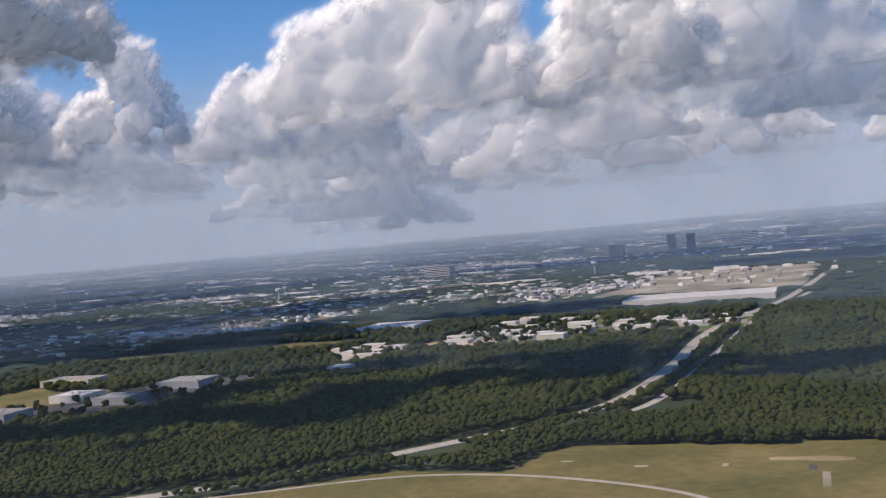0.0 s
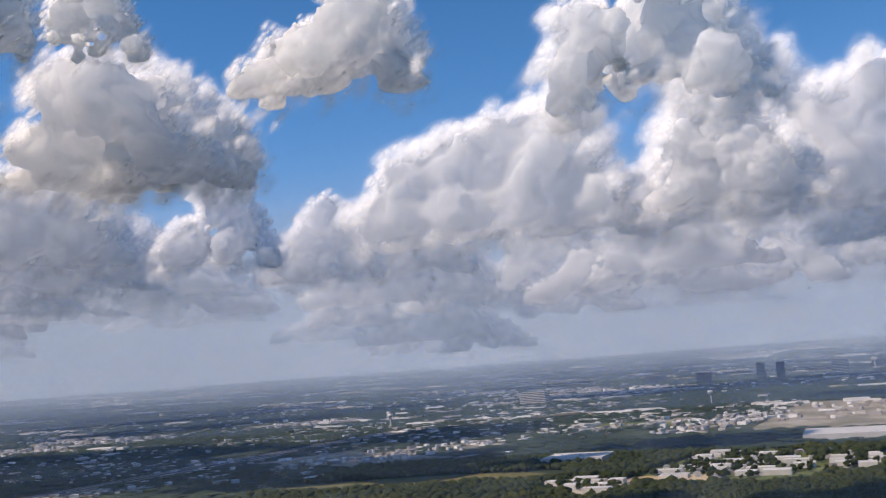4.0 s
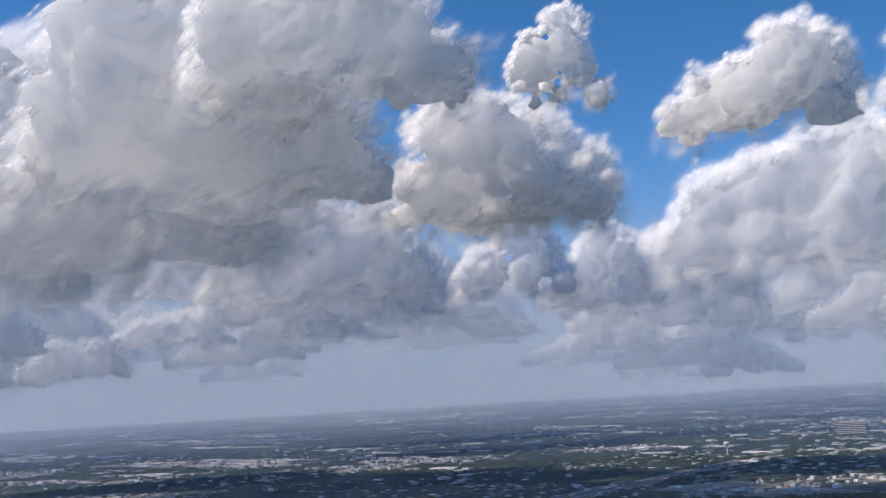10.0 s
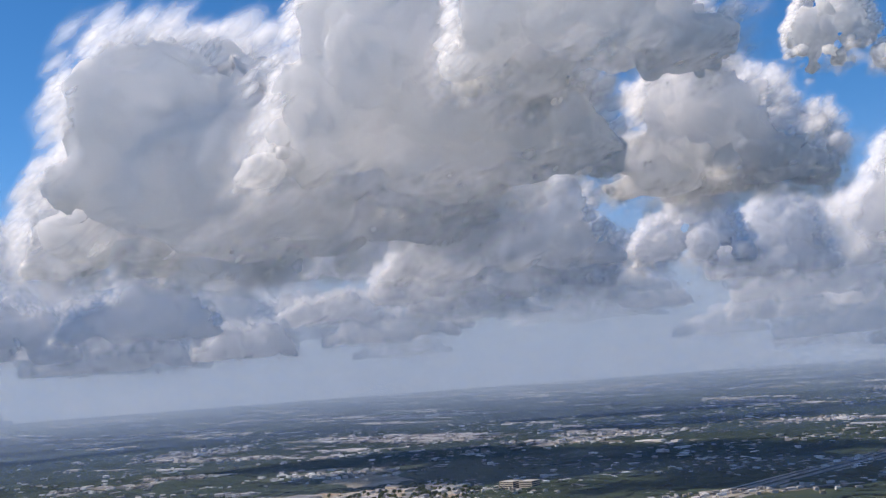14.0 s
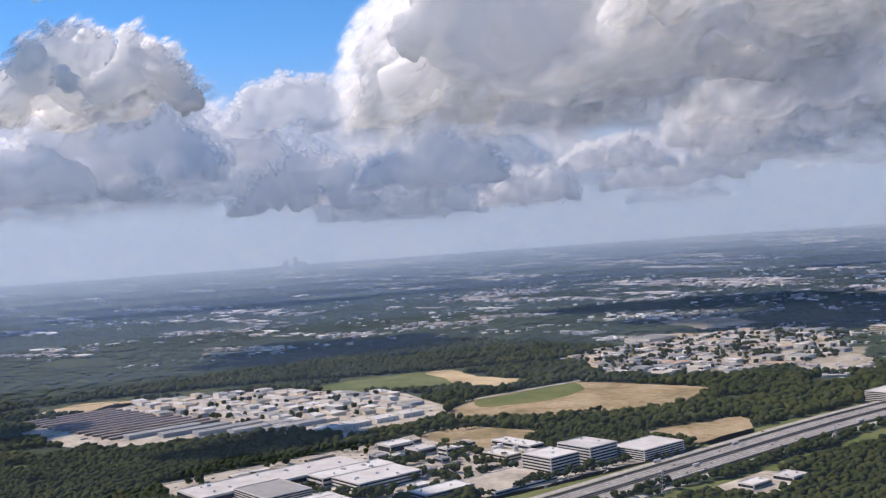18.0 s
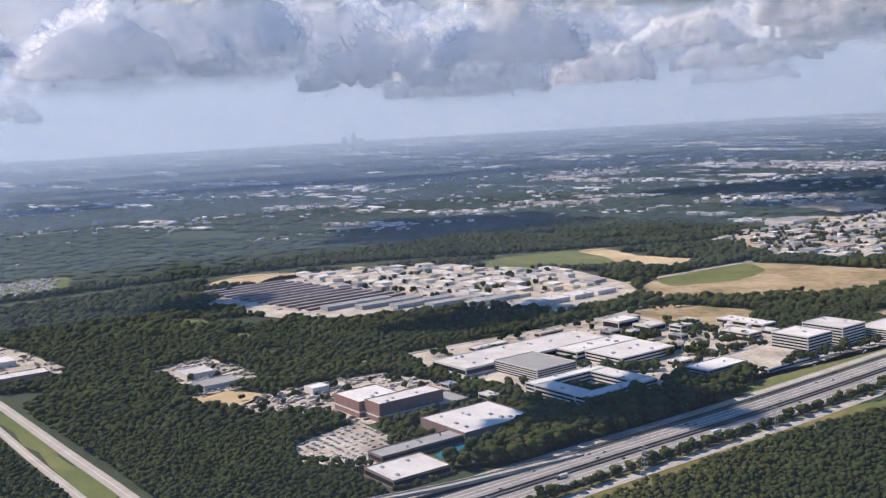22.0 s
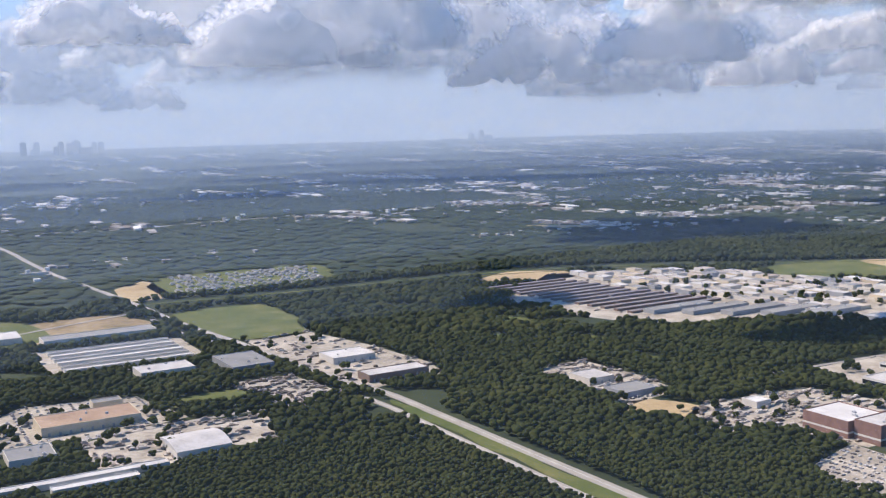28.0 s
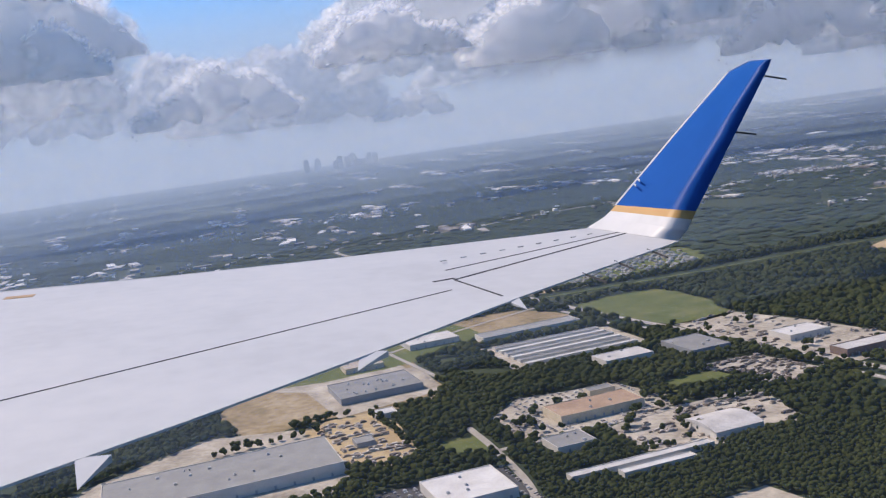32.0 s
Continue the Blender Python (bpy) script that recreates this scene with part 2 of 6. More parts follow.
def area(name, poly, mat, label, category, z=0.10, clear=True):
    if mat.name in ("dry_meadow", "green_grass", "mown_brown_field", "bare_sand") and "airfield" not in name:
        poly = rounded(poly)
    n = len(poly)
    v = [(x, y, z) for x, y in poly] + [(x, y, -0.5) for x, y in poly]
    f = [tuple(range(n))] + [(i, i + n, (i + 1) % n + n, (i + 1) % n) for i in range(n)]
    if sum((poly[i][0] - poly[i - 1][0]) * (poly[i][1] + poly[i - 1][1]) for i in range(n)) > 0:
        f = [tuple(reversed(q)) for q in f]
    ob = tagged(part(name, v, f, mat), label, category, kind="structure")
    if clear:
        CLEAR.append(poly)
    return ob

def offset_line(line, off):
    out = []
    for i, p in enumerate(line):
        a, b = Vector(line[max(0, i - 1)][:2]), Vector(line[min(len(line) - 1, i + 1)][:2])
        d = (b - a).normalized()
        out.append((p[0] - d.y * off, p[1] + d.x * off))
    return out

def smooth_line(line, steps=6):
    out = []
    for i in range(len(line) - 1):
        p = [Vector(line[max(0, min(len(line) - 1, i + k))]) for k in (-1, 0, 1, 2)]
        for s in range(steps):
            t = s / steps
            q = 0.5 * (2 * p[1] + (p[2] - p[0]) * t + (2 * p[0] - 5 * p[1] + 4 * p[2] - p[3]) * t * t + (3 * p[1] - p[0] - 3 * p[2] + p[3]) * t ** 3)
            out.append(tuple(q))
    return out + [tuple(line[-1])]

def ribbon(name, line, width, mat, z=0.24, thick=0.7, off=0.0, parent=None, heights=None):
    l, r = offset_line(line, off + width / 2), offset_line(line, off - width / 2)
    v, f = [], []
    for i in range(len(line)):
        h = z if heights is None else heights[i]
        v += [(*l[i], h), (*r[i], h), (*r[i], h - thick), (*l[i], h - thick)]
    for i in range(len(line) - 1):
        a, b = 4 * i, 4 * i + 4
        f += [(a, a + 1, b + 1, b), (a + 1, a + 2, b + 2, b + 1), (a + 3, a, b, b + 3), (a + 2, a + 3, b + 3, b + 2)]
    f += [(0, 3, 2, 1), (len(v) - 4, len(v) - 3, len(v) - 2, len(v) - 1)]
    return part(name, v, f, mat, parent)

def road(name, line, width, mat, label, clear=None, lanes=True, z=0.24):
    line = smooth_line(line)
    ob = tagged(ribbon(name, line, width, mat, z), label, "road", kind="structure")
    c = clear if clear else width * 1.5
    CLEAR.append(offset_line(line, c / 2) + offset_line(line, -c / 2)[::-1])
    if lanes:
        ribbon("lane_line", line, 0.12, M["paint"], z + 0.03, 0.02, parent=ob)
    return ob

# ---------- clouds ----------
def cloud_material(name, through_light):
    m = bpy.data.materials.new(name)
    m.use_nodes = True
    n, l = m.node_tree.nodes, m.node_tree.links
    n.remove(n["Principled BSDF"])
    b = n.new("ShaderNodeBsdfPrincipled")
    b.inputs["Base Color"].default_value, b.inputs["Roughness"].default_value = (0.985, 0.985, 0.985, 1), 1.0
    b.inputs["Specular IOR Level"].default_value, b.inputs["IOR"].default_value = 0.0, 1.02
    b.inputs["Subsurface Weight"].default_value, b.inputs["Subsurface Scale"].default_value = 1.0, 40.0
    b.inputs["Subsurface Radius"].default_value = (1.0, 1.0, 1.0)
    geo = n.new("ShaderNodeNewGeometry")
    nz, bp = n.new("ShaderNodeTexNoise"), n.new("ShaderNodeBump")
    nz.inputs["Scale"].default_value, nz.inputs["Detail"].default_value, nz.inputs["Roughness"].default_value = 0.035, 6, 0.55
    bp.inputs["Strength"].default_value, bp.inputs["Distance"].default_value = 0.2, 10.0
    l.new(geo.outputs["Position"], nz.inputs["Vector"])
    l.new(nz.outputs[0], bp.inputs["Height"])
    l.new(bp.outputs[0], b.inputs["Normal"])
    t, mix = n.new("ShaderNodeBsdfTranslucent"), n.new("ShaderNodeMixShader")
    t.inputs["Color"].default_value = (0.98, 0.98, 0.98, 1)
    mix.inputs[0].default_value = through_light
    l.new(b.outputs[0], mix.inputs[1]), l.new(t.outputs[0], mix.inputs[2])
    last = mix.outputs[0]
    l.new(last, n["Material Output"].inputs[0])
    return m

M["cloud"] = cloud_material("cloud", 0.62)

def vapour_material():
    """Vapour that thins towards the rim of each shred and is torn by noise."""
    m = bpy.data.materials.new("cloud_vapour")
    m.use_nodes = True
    n, l = m.node_tree.nodes, m.node_tree.links
    n.remove(n["Principled BSDF"])
    d, t, a, tr, b = (n.new("ShaderNode" + k) for k in ("BsdfDiffuse", "BsdfTranslucent", "MixShader", "BsdfTransparent", "MixShader"))
    for s in (d, t):
        s.inputs["Color"].default_value = (0.99, 0.99, 0.99, 1)
    a.inputs[0].default_value = 0.5
    where, thin = n.new("ShaderNodeAttribute"), n.new("ShaderNodeAttribute")
    where.attribute_name, thin.attribute_name = "drift", "thin"
    nz, dens, gain, mul = n.new("ShaderNodeTexNoise"), n.new("ShaderNodeMath"), n.new("ShaderNodeMapRange"), n.new("ShaderNodeMath")
    nz.inputs["Scale"].default_value, nz.inputs["Detail"].default_value, nz.inputs["Roughness"].default_value = 1.0, 5.0, 0.58
    l.new(where.outputs["Vector"], nz.inputs["Vector"])
    dens.operation = "MULTIPLY_ADD"
    l.new(thin.outputs["Fac"], dens.inputs[0])
    dens.inputs[1].default_value = 0.55
    l.new(nz.outputs[0], dens.inputs[2])
    gain.interpolation_type = "SMOOTHSTEP"
    gain.inputs["From Min"].default_value, gain.inputs["From Max"].default_value, gain.inputs["To Max"].default_value = 0.52, 1.05, 0.7
    l.new(dens.outputs[0], gain.inputs["Value"])
    mul.operation = "MULTIPLY"
    l.new(gain.outputs[0], mul.inputs[0]), l.new(thin.outputs["Fac"], mul.inputs[1])
    l.new(mul.outputs[0], b.inputs[0])
    l.new(d.outputs[0], a.inputs[1]), l.new(t.outputs[0], a.inputs[2]), l.new(tr.outputs[0], b.inputs[1]), l.new(a.outputs[0], b.inputs[2])
    l.new(b.outputs[0], n["Material Output"].inputs[0])
    return m

M["vapour"] = vapour_material()
PUFF = ico(1)

def fused(p, tris, voxel):
    """One skin round many overlapping billows: its places, normals and mesh."""
    tmp = new("tmp", fast_mesh("tmp", p, tris, M["cloud"]))
    mod = tmp.modifiers.new("fuse", "REMESH")
    mod.mode, mod.voxel_size = "VOXEL", voxel
    soft = tmp.modifiers.new("soften", "SMOOTH")
    soft.factor, soft.iterations = 0.5, 3
    me = bpy.data.meshes.new_from_object(tmp.evaluated_get(bpy.context.evaluated_depsgraph_get()))
    bpy.data.objects.remove(tmp)
    co, nr = np.empty(len(me.vertices) * 3, np.float32), np.empty(len(me.vertices) * 3, np.float32)
    me.vertices.foreach_get("co", co)
    me.vertices.foreach_get("normal", nr)
    return co.reshape(-1, 3), nr.reshape(-1, 3), me

def cloud_mesh(w, h, seed, depth, view, detail):
    """Many billows fused into one skin, flat below, with a ragged surface and torn veils round it."""
    rng = np.random.default_rng(seed)
    v0, t0 = PUFF
    vs, ts, k = [], [], 0
    ca, sa = math.cos(view + math.pi / 2), math.sin(view + math.pi / 2)
    n = int(46 + 40 * min(1.0, w / 500))
    heads = [(rng.uniform(-0.7, 0.7), rng.uniform(0.6, 1.0)) for _ in range(3 + int(w > 350))]
    for i in range(n):
        u, q = rng.uniform(-1, 1), rng.uniform(-1, 1)
        env = (1 - abs(u) ** 3.5) * (0.52 + 0.48 * max(math.exp(-((u - a) / 0.40) ** 2) * b for a, b in heads))
        top = max(0.14, env)
        s = (0.30 if i < n * 0.35 else 0.15) * min(w * 0.55, h * 1.1) * rng.uniform(0.7, 1.3) * (0.5 + 0.5 * top)
        zz = rng.uniform(0.0, 1.0) ** 0.7 * max(0.0, h * top - s * 0.8)
        px, py = u * (w / 2 - s * 0.6), q * depth * w / 2 * (1 - 0.5 * abs(u))
        p = v0 * s
        p[:, 2] += zz + s * 0.35
        vs.append(p + np.array([px * ca + py * math.cos(view), px * sa + py * math.sin(view), 0]))
        ts.append(t0 + k)
        k += len(v0)
    p, tris = np.concatenate(vs), np.concatenate(ts)
    p[:, 2] = np.where(p[:, 2] < 0, p[:, 2] * 0.25, p[:, 2])
    o = Vector(rng.uniform(0, 90, 3))
    size = min(w, h * 1.6)
    k1, k2, k3 = 4.0 / size, 9.0 / size, 24.0 / size
    def ragged(co):
        d = np.array([0.075 * noise.fractal(Vector(c) * k1 + o, 1.0, 2.1, 2) + 0.045 * (abs(noise.fractal(Vector(c) * k2 + o, 0.9, 2.1, 2)) - 0.25) + 0.017 * noise.noise(Vector(c) * k3 + o) for c in co])
        return size * d * np.clip(co[:, 2] / (0.25 * h) + 0.25, 0.25, 1.0)
    co, nr, me = fused(p, tris, max(w, h) / detail)
    me.vertices.foreach_set("co", (co + nr * (ragged(co) - 0.022 * size)[:, None]).ravel().astype(np.float32))
    me.polygons.foreach_set("use_smooth", np.ones(len(me.polygons), bool))
    me.materials.clear()
    me.materials.append(M["cloud"])
    me.update()
    return me, wisps(co + nr * ragged(co)[:, None], nr, size, h, view, rng, 240 if detail > 40 else 110, 640 if detail > 40 else 320)

def wisps(co, nr, size, h, view, rng, low, n):
    """Soft shreds of vapour, dense in the middle and fading to nothing at the rim, hung in depth through the skin of a cloud."""
    out = np.array([math.cos(view), math.sin(view), 0.0])
    # only round the outline: where the body behind or before is thin
    u, z = co @ np.array([-out[1], out[0], 0.0]), co[:, 2]
    k = 72
    cell = max(np.ptp(u), np.ptp(z)) / k
    iu, iz = ((u - u.min()) / cell).astype(int) + 6, ((z - z.min()) / cell).astype(int) + 6
    full = np.zeros((k + 14, k + 14), bool)
    full[iu, iz] = True
    for grow, times in ((True, 2), (False, 6)):
        for _ in range(times):
            near = [np.roll(full, d, ax) for d in (-1, 1) for ax in (0, 1)]
            full = np.any([full, *near], 0) if grow else np.all([full, *near], 0)
    rim = np.flatnonzero(~full[iu, iz] & (z > 0.2 * h) & (nr[:, 2] > -0.35))
    base = np.flatnonzero(~full[iu, iz] & (z <= 0.25 * h))
    pick = np.r_[rim[rng.integers(0, len(rim), n)], base[rng.integers(0, len(base), low)]]
    s = size * np.r_[rng.uniform(0.035, 0.115, n), rng.uniform(0.08, 0.17, low)]
    dense = np.r_[np.ones(n), np.full(low, 0.55)]
    n += low
    c = co[pick] + nr[pick] * (s * rng.uniform(-0.6, 0.5, n))[:, None]
    # the shreds lie between the open side and the sun
    face = (Vector(to_sun) - Vector(out)).normalized()
    side = np.array(face.orthogonal().normalized())
    up, spin = np.cross(np.array(face), side), rng.uniform(0, 2 * np.pi, n)
    v, k = [], 7
    ring = [(0.0, 0.0, 1.0)] + [(math.cos(2 * math.pi * i / k) * r, math.sin(2 * math.pi * i / k) * r, q) for r, q in ((1.0, 0.0),) for i in range(k)]
    for x, y, _ in ring:
        a, b = x * np.cos(spin) - y * np.sin(spin), x * np.sin(spin) + y * np.cos(spin)
        v.append(c + side * (a * s)[:, None] + up * (b * s)[:, None])
    v = np.stack(v, 1)
    t0 = np.array([(0, 1 + i, 1 + (i + 1) % k) for i in range(k)])
    m = len(ring)
    me = fast_mesh("vapour", v.reshape(-1, 3), (t0[None] + (np.arange(n) * m)[:, None, None]).reshape(-1, 3), M["vapour"], True)
    me.attributes.new("thin", "FLOAT", "POINT").data.foreach_set("value", (dense[:, None] * np.array([q for *_, q in ring])[None]).astype(np.float32).ravel())
    drift = v.reshape(-1, 3) * (9.0 / size) + rng.uniform(0, 50, 3)
    me.attributes.new("drift", "FLOAT_VECTOR", "POINT").data.foreach_set("vector", drift.astype(np.float32).ravel())
    return me

def cloud(x, y, z, w, h, seed, depth=0.6, made=None):
    view = math.atan2(y + 300, x + 350)
    depth = depth if math.hypot(x + 350, y + 300) < 1700 else depth * 0.5
    me, thin = made or cloud_mesh(w, h, seed, depth, view, 52 if math.hypot(x + 350, y + 300) < 2600 else 44)
    top = tagged(new("cloud", me), "white cumulus cloud with a grey flat base", "cloud", "cumulus clouds")
    top.location = (x, y, z)
    ob = new("vapour", thin)
    ob.parent, ob["label"], ob["kind"] = top, "thin fraying vapour", "stuff"
    return top

for i, c in enumerate((
    (-166, 1782, 285, 645, 281), (79, 2455, 285, 482, 167), (-800, 885, 285, 190, 139), (-1215, 3555, 265, 471, 143),
    (-6, 3900, 268, 352, 147), (-635, 3900, 220, 675, 149), (-670, 1645, 285, 483, 250), (-313, 1195, 365, 290, 236),
    (-467, 622, 285, 150, 80), (-265, 1572, 285, 270, 243), (-1219, 1603, 285, 235, 192), (-1207, 2060, 285, 268, 210),
    (-1238, 3558, 265, 446, 184), (-2107, 2025, 285, 337, 133))):
    cloud(*c, 100 + i + 45 * (i == 10))
for i, c in enumerate((
    (-809, 807, 285, 237, 134), (-575, 490, 290, 74, 84), (-1436, 1288, 285, 465, 179), (-1235, 3098, 270, 298, 135),
    (-2047, 1965, 285, 337, 127), (-1601, 665, 285, 394, 244), (-1263, 579, 275, 540, 300), (-952, 511, 285, 360, 190),
    (-3628, 1795, 285, 614, 300), (-3348, 2322, 284, 715, 280), (-2266, 2275, 285, 545, 120), (-2353, 3124, 285, 604, 143))):
    cloud(*c, 130 + i + 90 * (i == 1))
for i, c in enumerate((
    (-3402, 930, 285, 706, 300), (-3500, 1655, 285, 455, 290), (-2978, 1804, 285, 468, 217), (-2473, 1897, 285, 350, 105),
    (-1736, 1654, 285, 561, 254), (-3249, -714, 285, 384, 300), (-2636, -29, 285, 331, 125), (-3700, -408, 285, 254, 180),
    (-4200, 60, 222, 540, 250), (-2985, 494, 285, 538, 190), (-4200, 190, 267, 300, 170), (-3800, 700, 285, 490, 240),
    (-3184, 2030, 285, 566, 190), (-3178, 962, 285, 476, 165))):
    cloud(*c, 160 + i)

# Mostly unseen clouds, added overhead to shade woods and yards; the fifth is in sight.
for i, c in enumerate(((-996, -262, 285, 115, 45), (-1178, -190, 285, 120, 45), (-1367, -277, 285, 100, 40), (-1656, 121, 285, 260, 110), (-760, 478, 330, 230, 120), (-545, 190, 430, 330, 55), (-375, 175, 430, 190, 45), (-565, 85, 430, 320, 50), (-1700, -25, 430, 240, 60))):
    cloud(*c, 190 + i, 0.32 if i < 3 or i > 4 else 0.9)

FAR_KINDS = [cloud_mesh(380 + 60 * k, 130 + 22 * k, 300 + k, 0.28, 2.2, 32) for k in range(6)]

def far_clouds():
    """Rows of smaller cumulus over the horizon."""
    rng = random.Random(21)
    kinds = FAR_KINDS
    for i in range(96):
        yaw, r = radians(rng.uniform(-32, 128)), rng.uniform(2500, 4150)
        x, y = -350 - math.sin(yaw) * r, -300 + math.cos(yaw) * r
        ob = cloud(x, y, rng.uniform(200 if r < 3500 or yaw > radians(55) else 130, 420) - max(0, r - 3000) * 0.03, 0, 0, 0, made=kinds[rng.randrange(6)])
        ob.rotation_euler.z = yaw - radians(36) + rng.uniform(-0.3, 0.3) + rng.choice((0, math.pi))
        s = rng.uniform(0.55, 1.15)
        ob.scale = (s, s, s * rng.uniform(0.75, 1.2))

far_clouds()
# ---------- haze stand-ins: tinted shells and a pale sheet ---
# Blue see-through skin standing in for haze; glow makes it emit light itself.
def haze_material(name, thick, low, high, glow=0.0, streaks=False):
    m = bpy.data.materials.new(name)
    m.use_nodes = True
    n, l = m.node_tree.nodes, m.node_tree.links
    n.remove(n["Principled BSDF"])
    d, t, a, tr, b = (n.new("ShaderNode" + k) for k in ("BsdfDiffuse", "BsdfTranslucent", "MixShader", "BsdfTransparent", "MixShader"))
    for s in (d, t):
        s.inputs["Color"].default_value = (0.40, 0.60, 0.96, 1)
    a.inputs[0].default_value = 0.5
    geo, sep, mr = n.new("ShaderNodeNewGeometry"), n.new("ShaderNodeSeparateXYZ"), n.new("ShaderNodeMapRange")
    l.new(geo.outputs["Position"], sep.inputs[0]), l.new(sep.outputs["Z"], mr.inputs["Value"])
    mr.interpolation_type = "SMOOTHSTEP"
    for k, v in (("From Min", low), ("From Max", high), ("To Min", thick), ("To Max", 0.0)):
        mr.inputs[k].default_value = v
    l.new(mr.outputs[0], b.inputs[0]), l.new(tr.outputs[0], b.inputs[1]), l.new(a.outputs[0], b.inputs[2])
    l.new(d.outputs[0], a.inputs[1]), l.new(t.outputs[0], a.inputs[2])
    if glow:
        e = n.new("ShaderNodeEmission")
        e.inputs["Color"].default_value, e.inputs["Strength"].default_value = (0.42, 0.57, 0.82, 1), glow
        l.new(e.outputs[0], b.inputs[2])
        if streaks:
            # pale far cloud banks painted into the glow colour along the horizon
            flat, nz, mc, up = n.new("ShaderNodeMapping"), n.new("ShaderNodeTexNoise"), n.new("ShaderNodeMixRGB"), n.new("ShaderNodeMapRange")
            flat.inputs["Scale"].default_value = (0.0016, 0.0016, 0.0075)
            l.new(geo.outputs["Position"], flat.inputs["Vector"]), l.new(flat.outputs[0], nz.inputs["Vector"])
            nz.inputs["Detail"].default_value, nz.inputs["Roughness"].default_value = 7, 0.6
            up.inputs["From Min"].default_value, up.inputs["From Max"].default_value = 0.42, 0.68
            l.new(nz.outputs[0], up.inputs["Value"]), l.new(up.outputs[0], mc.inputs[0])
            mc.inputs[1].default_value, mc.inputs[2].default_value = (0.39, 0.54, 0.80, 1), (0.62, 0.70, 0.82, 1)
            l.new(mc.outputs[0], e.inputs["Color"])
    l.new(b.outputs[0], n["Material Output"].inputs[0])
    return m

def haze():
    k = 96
    # Rings add painted distance haze; those from 2400 out emit their own glow.
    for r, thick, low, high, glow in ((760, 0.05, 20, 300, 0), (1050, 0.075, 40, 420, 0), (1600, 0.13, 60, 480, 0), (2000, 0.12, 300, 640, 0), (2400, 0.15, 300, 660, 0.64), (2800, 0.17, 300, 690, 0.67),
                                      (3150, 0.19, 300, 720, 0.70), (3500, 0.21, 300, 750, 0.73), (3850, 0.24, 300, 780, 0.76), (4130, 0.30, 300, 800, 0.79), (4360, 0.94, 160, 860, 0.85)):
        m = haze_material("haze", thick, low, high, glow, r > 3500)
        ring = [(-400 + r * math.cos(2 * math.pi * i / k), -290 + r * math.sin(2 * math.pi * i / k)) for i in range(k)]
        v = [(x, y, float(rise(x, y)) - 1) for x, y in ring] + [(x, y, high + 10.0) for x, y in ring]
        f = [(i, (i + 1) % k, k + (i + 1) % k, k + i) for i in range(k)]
        tagged(part("backdrop_haze_shell", v, f, m, smooth=True), "added translucent blue ring standing in for distant haze", "haze", kind="structure")

def lift_sheet():
    """A pale sheet over the plain, added to lift dark tones like haze."""
    v, f, k = [(-400, -290, 26.0)], [], 64
    radii = (400, 900, 1500, 2100, 2700, 3300, 3900, 4300)
    for r in radii:
        v += [(-400 + r * math.cos(2 * math.pi * i / k), -290 + r * math.sin(2 * math.pi * i / k), 26.0 + float(rise(-400 + r * math.cos(2 * math.pi * i / k), -290 + r * math.sin(2 * math.pi * i / k)))) for i in range(k)]
    f += [(0, 1 + i, 1 + (i + 1) % k) for i in range(k)]
    for j in range(len(radii) - 1):
        a, b = 1 + j * k, 1 + (j + 1) * k
        f += [(a + i, b + i, b + (i + 1) % k, a + (i + 1) % k) for i in range(k)]
    # faint pale veil: added only to brighten the darks of the ground below
    m = haze_material("mist_lift", 0.034, 900, 1000)
    tagged(part("backdrop_lift_sheet", v, f, m, smooth=True), "added translucent sheet lightening the plain like haze", "haze", kind="structure")

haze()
lift_sheet()

# ---------- fields, yards and lots ----------
area("airfield_meadow", [(-215, 215), (-183, 229), (-144, 256), (-112, 254), (-107, 276), (-100, 285), (-16, 289), (140, 300), (140, 170), (-215, 170)], M["meadow"], "dry olive-yellow airfield meadow beside the woods", "meadow")
area("meadow_strip", [(-449, 392), (-443, 453), (-412, 436), (-384, 440), (-372, 420), (-396, 345), (-430, 350)], M["meadow"], "olive grass strip beside grey warehouses", "meadow")
area("meadow_strip", [(-500, 556), (-440, 561), (-395, 571), (-330, 583), (-300, 600), (-339, 632), (-409, 634), (-500, 600)], M["meadow"], "long pale tan field between woods and suburb", "field")
area("clearing", [(-268, 560), (-243, 548), (-205, 556), (-215, 590), (-258, 590)], M["sand"], "bare sandy clearing with a few bushes", "clearing")
area("verge", [(-728, -262), (-735, -223), (-737, -166), (-728, -120), (-719, -130), (-718, -177), (-721, -217), (-712, -229), (-700, -262)], M["grass"], "green grass strip beside the highway", "verge")
area("verge", [(-727, -120), (-722, -60), (-718, 40), (-716, 160), (-722, 300), (-724, 420), (-714, 420), (-704, 300), (-704, 160), (-706, 40), (-712, -60), (-716, -120)], M["grass"], "dry grass strip between highway and woods", "verge")
area("verge", [(-776, -60), (-770, 60), (-768, 240), (-757, 360), (-750, 360), (-756, 240), (-757, 60), (-756, -60)], M["grass"], "green verge along the frontage road", "verge")
area("meadow_clearing", [(-672, -143), (-671, -195), (-654, -215), (-630, -180), (-645, -130)], M["grass"], "yellow-green meadow behind dense woods", "meadow")
area("sand_pit", [(-1257, -76), (-1279, -36), (-1257, 0), (-1228, -6), (-1221, -27), (-1230, -66)], M["sand"], "oval of bare pale sand beside the canal", "sand")
area("brown_field", [(-953, 84), (-989, 142), (-986, 229), (-930, 245), (-878, 253), (-853, 205), (-859, 156), (-880, 125), (-914, 104)], M["brownfield"], "large mown tan field ringed by a track", "field")
area("green_field", [(-985, 142), (-982, 226), (-950, 207), (-940, 166), (-958, 124)], M["grass"], "green corner of the large mown field", "field", z=0.16, clear=False)
